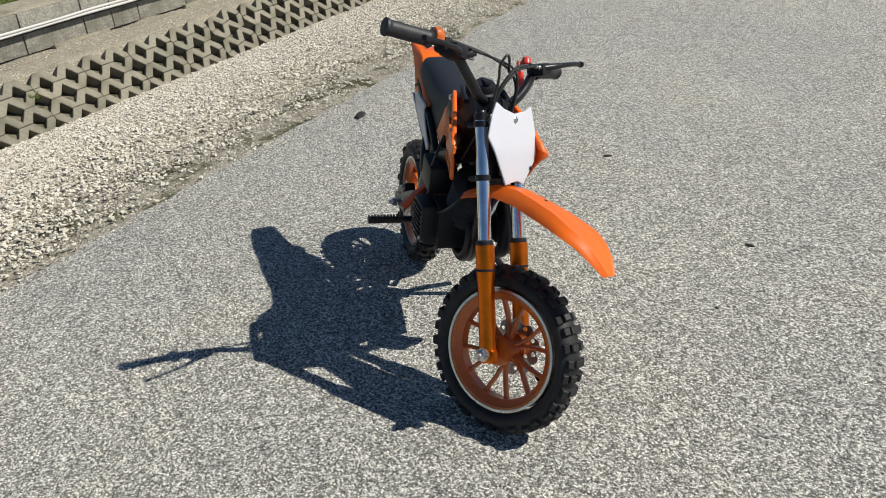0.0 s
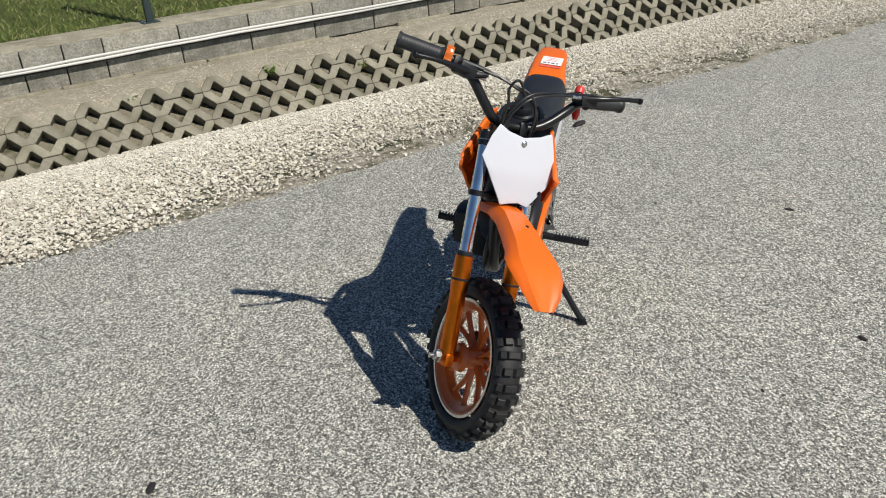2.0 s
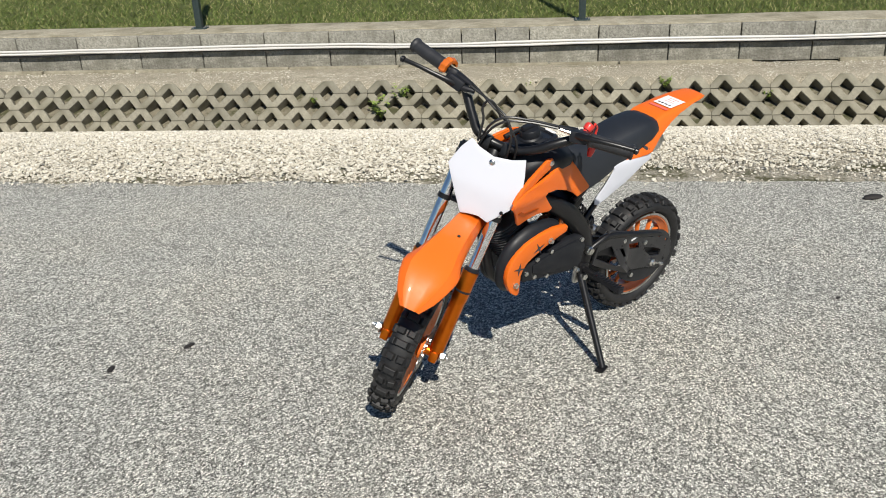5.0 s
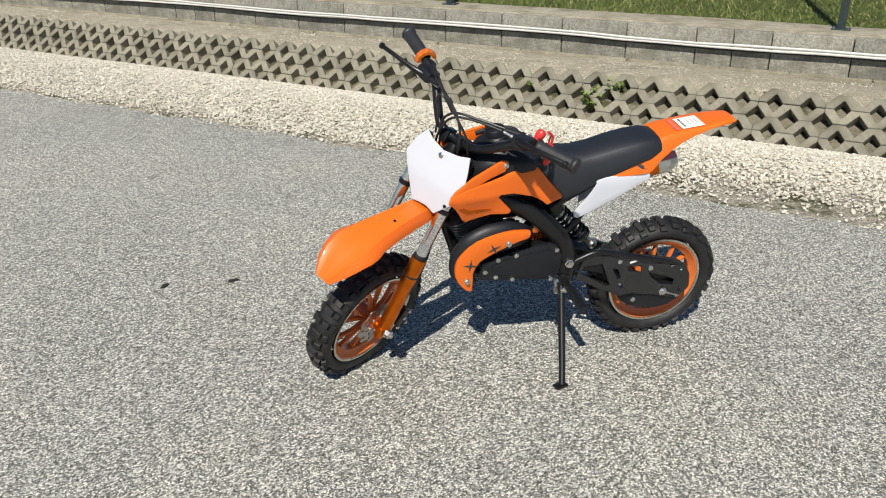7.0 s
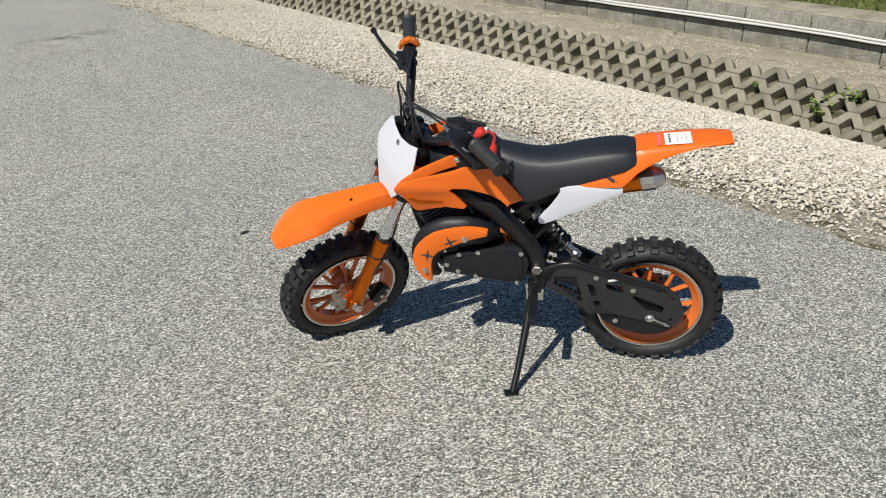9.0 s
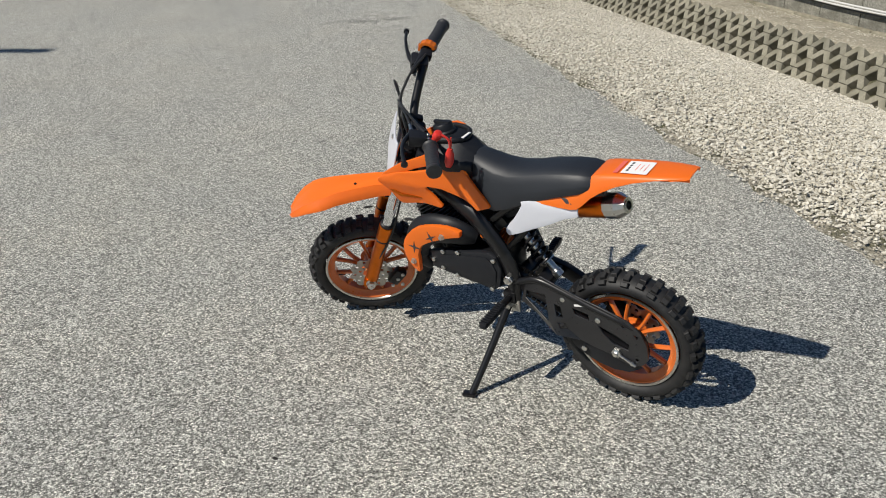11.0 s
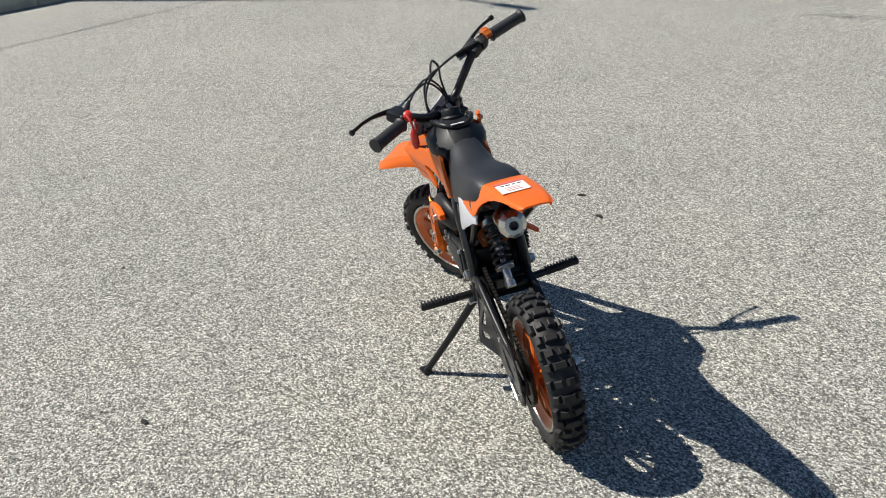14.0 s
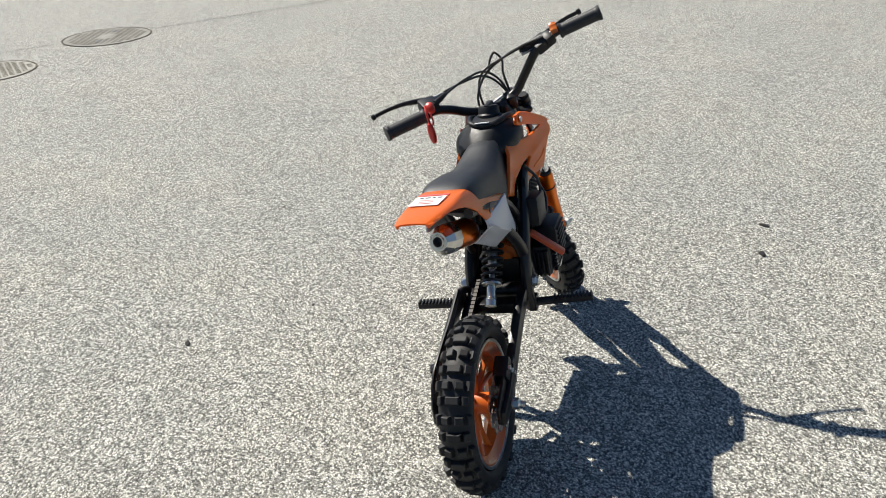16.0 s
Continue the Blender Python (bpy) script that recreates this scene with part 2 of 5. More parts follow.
SEAM.link(SEAM.mix(SEAM.noise(30, 5), (0.03, 0.03, 0.03), (0.07, 0.07, 0.07)), "Base Color")
SEAM = SEAM.m
lm = Mat("lawn", (0.1, 0.14, 0.04), 0.95, spec=0.2)
lm.link(lm.mix(lm.noise(7, 7, 0.7), (0.055, 0.085, 0.018), (0.16, 0.175, 0.06)), "Base Color")
lm.bump(lm.noise(90, 6, 0.8), 1.0, 0.03)
LAWN = lm.m
bl = Mat("grass_blade", (0.1, 0.15, 0.03), 0.7, spec=0.3)
bl.link(bl.ramp(bl.island(), [(0.0, (0.055, 0.090, 0.016)), (0.5, (0.12, 0.165, 0.036)), (0.8, (0.20, 0.215, 0.07)), (1.0, (0.34, 0.31, 0.15))]), "Base Color")
BLADE = bl.m


# ---------- mesh helpers ----------
def finish(bm, name, mat, sharp=35, doubles=True):
    if doubles:
        bmesh.ops.remove_doubles(bm, verts=bm.verts, dist=1e-5)
    bmesh.ops.recalc_face_normals(bm, faces=bm.faces)
    me = bpy.data.meshes.new(name)
    bm.to_mesh(me)
    bm.free()
    me.materials.append(mat)
    me.shade_smooth()
    me.set_sharp_from_angle(angle=radians(sharp))
    return me


def part(name, bm, mat, parent=None, label="", at=None, sharp=35):
    """Link a bmesh as one mesh object, under a thing or a part."""
    me = bm if isinstance(bm, bpy.types.Mesh) else finish(bm, name, mat, sharp)
    ob = new(name, me)
    ob.parent = parent
    if at is not None:
        ob.matrix_basis = at
    if label:
        tagged(ob, label)
    return ob


def thing(name, label, category, at=None, group="", kind=""):
    ob = new(name)
    if at is not None:
        ob.matrix_basis = at
    return tagged(ob, label, category, group, kind)


def smooth_line(pts, steps=6):
    """Catmull-Rom points through pts."""
    p = [Vector(q) for q in pts]
    p = [2 * p[0] - p[1]] + p + [2 * p[-1] - p[-2]]
    out = []
    for a, b, c, d in zip(p, p[1:], p[2:], p[3:]):
        for k in range(steps):
            t = k / steps
            out.append(0.5 * (2 * b + (c - a) * t + (2 * a - 5 * b + 4 * c - d) * t * t + (3 * b - a - 3 * c + d) * t ** 3))
    out.append(p[-2])
    return out


def add_tube(bm, pts, radius, sides=12, steps=6, flat=1.0, cap=True):
    """A swept round bar; radius is one number or one for each of pts; flat squeezes it across."""
    line = smooth_line(pts, steps) if steps > 1 else [Vector(q) for q in pts]
    n = len(line)
    rad = [radius] * n if isinstance(radius, (int, float)) else np.interp(np.linspace(0, len(radius) - 1, n), range(len(radius)), radius).tolist()
    rings, side = [], None
    for k, q in enumerate(line):
        d = (line[min(k + 1, n - 1)] - line[max(k - 1, 0)]).normalized()
        if side is None:
            side = d.cross(Vector((0, 0, 1)) if abs(d.z) < 0.9 else Vector((1, 0, 0))).normalized()
        side = (side - d * side.dot(d)).normalized()
        up = side.cross(d)
        rings.append([bm.verts.new(q + rad[k] * (math.cos(a) * side * flat + math.sin(a) * up)) for a in np.linspace(0, 2 * math.pi, sides, endpoint=False)])
    for r, s in zip(rings, rings[1:]):
        for i in range(sides):
            j = (i + 1) % sides
            bm.faces.new((r[i], r[j], s[j], s[i]))
    if cap:
        bm.faces.new(rings[0][::-1])
        bm.faces.new(rings[-1])
    return bm


def tube(pts, radius, sides=12, steps=6, flat=1.0):
    return add_tube(bmesh.new(), pts, radius, sides, steps, flat)


def add_lathe(bm, profile, axis_from, axis_to, sides=28, closed=False):
    """Turn (distance along the axis in metres, radius) round the line from axis_from towards axis_to."""
    a = Vector(axis_from)
    d = (Vector(axis_to) - a).normalized()
    s = d.cross(Vector((0, 0, 1)) if abs(d.z) < 0.9 else Vector((1, 0, 0))).normalized()
    u = s.cross(d)
    rings = [[bm.verts.new(a + d * h + r * (math.cos(t) * s + math.sin(t) * u)) for t in np.linspace(0, 2 * math.pi, sides, endpoint=False)] for h, r in profile]
    pairs = list(zip(rings, rings[1:])) + ([(rings[-1], rings[0])] if closed else [])
    for p, q in pairs:
        for i in range(sides):
            j = (i + 1) % sides
            bm.faces.new((p[i], p[j], q[j], q[i]))
    if not closed:
        bm.faces.new(rings[0][::-1])
        bm.faces.new(rings[-1])
    return bm


def lathe(profile, axis_from, axis_to, sides=28, closed=False):
    return add_lathe(bmesh.new(), profile, axis_from, axis_to, sides, closed)


def add_box(bm, centre, size, rot=None, bevel=0.0):
    m = Matrix.Translation(centre) @ (rot.to_4x4() if rot else Matrix()) @ Matrix.Diagonal((*size, 1))
    r = bmesh.ops.create_cube(bm, size=1, matrix=m)
    if bevel:
        es = list({e for v in r["verts"] for e in v.link_edges})
        bmesh.ops.bevel(bm, geom=es, offset=bevel, segments=2, affect="EDGES", profile=0.6)
    return bm


def box(centre, size, rot=None, bevel=0.003):
    return add_box(bmesh.new(), centre, size, rot, bevel)


def add_plate(bm, outline, thick, place, cuts=0, bevel=0.0015, warp=None):
    """A panel from a flat outline (a, b): place(a, b, c) gives the point for depth c; warp(a, b) adds depth."""
    tmp = bmesh.new()
    f = tmp.faces.new([tmp.verts.new((a, b, 0)) for a, b in outline])
    f.normal_update()
    if cuts:
        bmesh.ops.triangulate(tmp, faces=[f])
        for _ in range(cuts):
            bmesh.ops.subdivide_edges(tmp, edges=[e for e in tmp.edges if e.calc_length() > 0.018], cuts=1, use_grid_fill=True)
            bmesh.ops.triangulate(tmp, faces=[g for g in tmp.faces if len(g.verts) > 4])
    faces = list(tmp.faces)
    ext = bmesh.ops.extrude_face_region(tmp, geom=faces)
    for v in ext["geom"]:
        if isinstance(v, bmesh.types.BMVert):
            v.co.z += thick
    bmesh.ops.recalc_face_normals(tmp, faces=tmp.faces)
    if bevel:
        rim = [e for e in tmp.edges if len(e.link_faces) == 2 and e.calc_face_angle(0) > 0.9]
        bmesh.ops.bevel(tmp, geom=rim, offset=bevel, segments=2, affect="EDGES", profile=0.6)
    for v in tmp.verts:
        a, b, c = v.co
        v.co = Vector(place(a, b, c + (warp(a, b) if warp else 0.0)))
    me = bpy.data.meshes.new("tmp")
    tmp.to_mesh(me)
    tmp.free()
    bm.from_mesh(me)
    bpy.data.meshes.remove(me)
    return bm


def plate(outline, thick, place, cuts=0, bevel=0.0015, warp=None):
    return add_plate(bmesh.new(), outline, thick, place, cuts, bevel, warp)


def holed(outline, holes, thick, place, bevel=0.0008, warp=None):
    """A panel whose holes go through it."""
    tmp = bmesh.new()
    edges = []
    for loop in [outline] + list(holes):
        vs = [tmp.verts.new((a, b, 0)) for a, b in loop]
        edges += [tmp.edges.new((p, q)) for p, q in zip(vs, vs[1:] + vs[:1])]
    faces = [g for g in bmesh.ops.triangle_fill(tmp, edges=edges, use_beauty=True)["geom"] if isinstance(g, bmesh.types.BMFace)]
    ext = bmesh.ops.extrude_face_region(tmp, geom=faces)
    for v in ext["geom"]:
        if isinstance(v, bmesh.types.BMVert):
            v.co.z += thick
    bmesh.ops.recalc_face_normals(tmp, faces=tmp.faces)
    if bevel:
        rim = [e for e in tmp.edges if len(e.link_faces) == 2 and e.calc_face_angle(0) > 0.9 and e.verts[0].co.z > thick / 2 and e.verts[1].co.z > thick / 2]
        bmesh.ops.bevel(tmp, geom=rim, offset=bevel, segments=1, affect="EDGES")
    for v in tmp.verts:
        a, b, c = v.co
        v.co = Vector(place(a, b, c + (warp(a, b) if warp else 0.0)))
    return tmp


def circle(a, b, r, n=20, phase=0.0):
    return [(a + r * math.cos(phase + 2 * math.pi * k / n), b + r * math.sin(phase + 2 * math.pi * k / n)) for k in range(n)]


def loft(rings, cap=True, closed=True):
    """Skin rings of equal length; closed joins each ring's end to its start."""
    bm = bmesh.new()
    vs = [[bm.verts.new(p) for p in r] for r in rings]
    n = len(vs[0])
    for r, s in zip(vs, vs[1:]):
        for i in range(n if closed else n - 1):
            j = (i + 1) % n
            bm.faces.new((r[i], r[j], s[j], s[i]))
    if cap and closed:
        bm.faces.new(vs[0][::-1])
        bm.faces.new(vs[-1])
    return bm


def shell(bm, thick):
    """Give an open skin its thickness."""
    bmesh.ops.recalc_face_normals(bm, faces=bm.faces)
    bmesh.ops.solidify(bm, geom=list(bm.faces), thickness=thick)
    return bm


def xz(y, side=1):
    """Panels standing along the bike: (x, z) with depth outwards from y on one side."""
    return lambda a, b, c: (a, side * (y + c), b)

# ---------- ground, verge, wall ----------
# s runs along the road's edge, d across it towards the wall
U = Vector((-0.7801, 0.6257, 0))
N = Vector((-0.6257, -0.7801, 0))
BG = Matrix(((U.x, N.x, 0, 0), (U.y, N.y, 0, 0), (0, 0, 1, 0), (0, 0, 0, 1)))
EDGE, S0, S1 = 1.22, -10.5, 8.5
PROFILE = [(1.02, -0.010), (1.22, -0.012), (1.38, -0.014), (1.60, -0.030), (1.90, -0.055), (2.15, -0.090), (2.40, -0.140), (2.80, -0.235), (3.20, -0.340), (3.72, -0.475), (3.80, -0.49)]


def verge_z(d):
    return float(np.interp(d, [p[0] for p in PROFILE], [p[1] for p in PROFILE]))


def strip(profile, s0, s1, ns, rough=0.0, edge=0.0):
    """A sheet along the road from a profile of (d, z)."""
    bm = bmesh.new()
    rows = []
    for s in np.linspace(s0, s1, ns).tolist():
        row = []
        for k, (d, z) in enumerate(profile):
            e = edge * (noise.noise((s * 2.3, 7.1, 0)) + 0.6 * noise.noise((s * 9.1, 3.3, 0))) if k == 0 or k == len(profile) - 1 else 0
            r = rough * noise.noise((s * 3, d * 3, 1.7)) + 0.5 * rough * noise.noise((s * 11, d * 11, 4.7)) if rough else 0
            row.append(bm.verts.new((s, d + e, z + r)))
        rows.append(row)
    for a, b in zip(rows, rows[1:]):
        for k in range(len(profile) - 1):
            bm.faces.new((a[k], b[k], b[k + 1], a[k + 1]))
    return bm


def flush(name, bm, mat, label, category, at=BG, kind="structure"):
    ob = part(name, bm, mat, at=at)
    return tagged(ob, label, category, kind=kind)


def fill(a, b, n):
    return np.linspace(a, b, n).tolist()


bm = strip([(-300, 0)] + [(d, 0.0) for d in fill(-30, 0.9, 4)] + [(EDGE, -0.002)], S0, S1, 420, 0, 0.050)
flush("road", bm, ASPHALT, "pale worn asphalt road with exposed light chippings", "road")
for a, b in ((-400, S0), (S1, 400)):
    bm = strip([(-300, 0), (EDGE, -0.002)], a, b, 2)
    flush("road", bm, ASPHALT, "pale worn asphalt road with exposed light chippings", "road")
fine_profile = [(d, verge_z(d)) for d in fill(1.02, 3.80, 60)]
flush("verge", strip(fine_profile, S0, S1, 360, 0.010), SOIL, "bare soil strip with moss beside the road", "ground")
bed = [(d, verge_z(d) + 0.006 - 0.030 * max(0.0, (1.80 - d) / 0.35) ** 2) for d in fill(1.45, 3.78, 50)]
flush("gravel_bed", strip(bed, S0, S1, 360, 0.010, 0.05), GRAVEL_BED, "packed pale gravel under the loose stones", "ground")
flush("ground", strip([(-900, -0.75), (1.3, -0.75), (900, -0.75)], -900, 900, 2), SOIL, "bare earth reaching the horizon", "ground")
for a, b in ((-400, S0), (S1, 400)):
    flush("verge", strip([(p[0], p[1]) for p in PROFILE], a, b, 2), GRAVEL_BED, "gravel verge beside the road", "ground")

# stones of the gravel strip
def stones(count, lo, hi, size, seed, far=None):
    rng = np.random.default_rng(seed)
    bv = np.array(list(itertools.product((-0.42, 0.42), repeat=3)))
    bf = np.array([(0, 1, 3, 2), (4, 6, 7, 5), (0, 4, 5, 1), (2, 3, 7, 6), (0, 2, 6, 4), (1, 5, 7, 3)])
    s = rng.uniform(S0, S1, count)
    d = lo + (hi - lo) * rng.random(count)
    if far:
        keep = np.array([rng.random() < far(a, b) for a, b in zip(s, d)])
        s, d = s[keep], d[keep]
    n = len(s)
    dims = np.stack([rng.uniform(0.8, 1.6, n), rng.uniform(0.6, 1.1, n), rng.uniform(0.36, 0.66, n)], 1) * (size[0] + (size[1] - size[0]) * rng.random(n) ** 1.4)[:, None]
    v = bv[None] * (1 + rng.uniform(-0.55, 0.25, (n, len(bv), 3))) * dims[:, None, :]
    a = rng.uniform(0, 2 * np.pi, n)
    b = rng.normal(0, 0.30, n)
    c, w = np.cos(b)[:, None], np.sin(b)[:, None]
    v = np.stack([v[..., 0] * c - v[..., 2] * w, v[..., 1], v[..., 0] * w + v[..., 2] * c], -1)
    c, w = np.cos(a)[:, None], np.sin(a)[:, None]
    v = np.stack([v[..., 0] * c - v[..., 1] * w, v[..., 0] * w + v[..., 1] * c, v[..., 2]], -1)
    zz = np.interp(d, [p[0] for p in PROFILE], [p[1] for p in PROFILE])
    v += np.stack([s, d, zz + 0.010 + rng.uniform(-0.006, 0.012, n)], 1)[:, None, :]
    f = bf[None] + (np.arange(n) * len(bv))[:, None, None]
    me = bpy.data.meshes.new("gravel")
    me.from_pydata(v.reshape(-1, 3).tolist(), [], f.reshape(-1, 4).tolist())
    me.materials.append(GRAVEL)
    return me


def density(s, d):
    wide = max(0.0, min(1.0, (s + 0.95) / 1.0)) * max(0.0, min(1.0, (4.2 - s) / 1.8))
    lip = 1.275 + 0.05 * noise.noise((s * 1.3, 0.4, 2.0)) + 0.05 * noise.noise((s * 6.0, 1.4, 2.0)) + 0.34 * wide
    patch = noise.noise((s * 5.0, d * 5.0, 9.0)) + 0.6 * noise.noise((s * 13.0, d * 13.0, 4.0))
    band = 0.10 + 0.36 * wide
    if d < lip:
        return max(0.0, 0.22 + 0.42 * patch) * max(0.0, 1 - (lip - d) / band)
    full = min(1.0, (d - lip) / band)
    return max(0.05, min(1.0, 0.34 + 0.66 * full + (1 - full) * 0.75 * patch)) * (1.0 if -6.5 < s < 4.5 else 0.35)


gravel = part("gravel", stones(300000, 1.20, 3.74, (0.0075, 0.0195), 5, density), GRAVEL, at=BG)
strewn = part("loose_stones", stones(60000, 1.14, 2.0, (0.004, 0.013), 11, lambda s, d: max(0.10 if d > 1.24 else 0.0, 0.80 - abs(d - 1.27 - 0.24 * max(0.0, min(1.0, s + 0.95))) / (0.16 + 0.26 * max(0.0, min(1.0, s + 0.95))) + 0.5 * noise.noise((s * 4.0, d * 4.0, 3.0)))), GRAVEL, at=BG)
tagged(strewn, "small pale stones strewn over the mossy soil edge", "stones", kind="stuff")
tagged(gravel, "strip of creamy white crushed limestone gravel beside the road", "gravel", kind="stuff")

def pebbles(count, lo, hi, size, seed):
    """Grit strewn over the bench behind the pavers."""
    me = stones(count, 1.3, 3.6, size, seed)
    co = np.empty(len(me.vertices) * 3)
    me.vertices.foreach_get("co", co)
    co = co.reshape(-1, 8, 3)
    mid = co.mean(1)
    d = lo + (mid[:, 1] - 1.3) / 2.3 * (hi - lo)
    z = np.interp(d, [4.06, 4.14, 4.30, 4.53], [-0.180, -0.160, -0.142, -0.150]) + size[0] * 0.3
    co += np.stack([0 * d, d - mid[:, 1], z - mid[:, 2]], 1)[:, None, :]
    me.vertices.foreach_set("co", co.reshape(-1))
    return me


tagged(part("grit", pebbles(11000, 4.06, 4.50, (0.004, 0.012), 8), GRAVEL, at=BG), "pale grit strewn on the soil bench", "grit", kind="stuff")

# sloping bank, bench and wall foot
bank = [(3.70, -0.52), (3.80, -0.57), (4.040, -0.245), (4.065, -0.180), (4.14, -0.160), (4.30, -0.142), (4.53, -0.150)]
bank = [(float(d), float(np.interp(d, [p[0] for p in bank], [p[1] for p in bank]))) for d in fill(3.70, 4.53, 22)]
embankment = flush("embankment", strip(bank, S0, S1, 300, 0.020), BENCH, "dry soil bank with grit between pavers and block wall", "ground")
WALL_D, WALL_Z0, WALL_Z1 = 4.50, -0.145, 0.125
wall = flush("wall", box((((S0 + S1) / 2), WALL_D + 0.16, -0.08), (S1 - S0, 0.27, 0.38), None, 0.0), MORTAR, "low retaining wall of grey concrete blocks with dark joints", "wall")
coping_bm = bmesh.new()
s = S0
while s < S1:
    add_box(coping_bm, (s + 0.275, WALL_D + 0.250, WALL_Z1 + 0.006), (0.552, 0.400, 0.062), None, 0.006)
    s += 0.55
for v in coping_bm.verts:
    v.co.z += 0.006 * noise.noise(v.co * 3)
flush("coping", coping_bm, COPING, "rough sandy concrete coping on the low wall", "coping")
lawn_profile = [(WALL_D + 0.44, WALL_Z1 + 0.022), (5.4, WALL_Z1 + 0.045), (6.5, 0.22), (9, 0.30), (300, 0.4)]
flush("lawn", strip(lawn_profile, -400, 400, 2), LAWN, "sunlit lawn behind the wall", "lawn")

# grass blades along the wall's top
rng = np.random.default_rng(3)
n = 60000
gs, gd = rng.uniform(S0, S1, n), WALL_D + 0.45 + 2.6 * rng.random(n) ** 1.4
gz = np.interp(gd, [p[0] for p in lawn_profile], [p[1] for p in lawn_profile])
ang, hgt, wid = rng.uniform(0, 6.28, n), rng.uniform(0.018, 0.050, n), rng.uniform(0.003, 0.006, n)
base = np.stack([gs, gd, gz - 0.004], 1)
across = np.stack([np.cos(ang), np.sin(ang), 0 * ang], 1) * wid[:, None]
lean = np.stack([rng.normal(0, 0.8, n), rng.normal(0, 0.8, n), np.ones(n)], 1) * hgt[:, None]
gv = np.stack([base - across, base + across, base + lean], 1).reshape(-1, 3)
me = bpy.data.meshes.new("grass")
me.from_pydata(gv.tolist(), [], np.arange(3 * n).reshape(-1, 3).tolist())
me.materials.append(BLADE)
tagged(part("grass", me, BLADE, at=BG), "short green lawn grass with dry blades", "grass", kind="stuff")

# fence posts on the coping
def fence_post(at):
    ob = thing("fence_post", "dark green square steel fence post bolted to the coping", "fence post", at, "fence posts on the wall")
    part("post", box((0, 0, 0.70), (0.055, 0.055, 1.40), None, 0.004), POST_GREEN, ob)
    part("base_plate", box((0, 0, 0.005), (0.13, 0.10, 0.010), None, 0.002), POST_GREEN, ob)
    part("cap", box((0, 0, 1.405), (0.060, 0.060, 0.012), None, 0.003), POST_GREEN, ob)
    for a, b in ((-1, -1), (1, -1), (-1, 1), (1, 1)):
        part("bolt", lathe([(0, 0.007), (0.009, 0.007), (0.011, 0.004)], (a * 0.05, b * 0.035, 0.009), (a * 0.05, b * 0.035, 1), 6), STEEL, ob)
    return ob


first = fence_post(BG @ pose(-3.24, 4.78, WALL_Z1 + 0.036))
for s in (-9.80, -6.52, 0.04, 3.32, 6.60):
    copy_thing(first, BG @ pose(s, 4.78, WALL_Z1 + 0.036))

# two white pipes hung along the wall
def wall_pipe(z, d, seed, label):
    pts = [(s, d + 0.004 * noise.noise((s * 0.8, seed, 0)), z + 0.016 * noise.noise((s * 0.55, 1, 3)) + 0.005 * noise.noise((s * 2.4, 1, 7)) + 0.010 * noise.noise((s * 1.3, seed, 1))) for s in np.arange(S0, S1 + 0.1, 0.3).tolist()]
    ob = part("pipe", tube(pts, 0.0098, 10, 3), PIPE_WHITE, at=BG)
    tagged(ob, label, "pipe", "pipes along the wall")
    return ob


wall_pipe(0.056, WALL_D - 0.050, 1, "thin white plastic conduit hung along the block wall")
wall_pipe(0.034, WALL_D - 0.048, 2, "thin white plastic conduit hung along the block wall")
# added black tube that draws the conduits' shadow line; no cable hangs here
pipe_shade = [(s, WALL_D - 0.034 + 0.005 * noise.noise((s * 0.9, 4, 0)), 0.018 + 0.016 * noise.noise((s * 0.55, 1, 3)) + 0.016 * noise.noise((s * 0.75, 8, 1))) for s in np.arange(S0, S1 + 0.1, 0.3).tolist()]
tagged(part("cable", tube(pipe_shade, 0.0085, 8, 3), CABLE, at=BG), "black tube standing in for the shade under the white conduits", "cable", "pipes along the wall")

# ---------- camera's place is set above; the bike ----------
LEAN_DEG, YAW_DEG, RAKE, STEER = 8.5, 3.0, 24.5, 38.0
BIKE = Matrix.Translation((0, -0.1146, 0.0)) @ Euler((0, 0, radians(YAW_DEG))).to_matrix().to_4x4() @ Euler((radians(-LEAN_DEG), 0, 0)).to_matrix().to_4x4()
bike = thing("dirt_bike", "small orange, white and black dirt bike leaning on its kickstand", "dirt bike", BIKE)
# steering: x forwards, y left, z up the fork
FORK = Matrix.Translation((0.8016, 0, 0.1744)) @ Euler((0, radians(-RAKE), 0)).to_matrix().to_4x4() @ Euler((0, 0, radians(STEER))).to_matrix().to_4x4()
FX, FY = 0.026, 0.066


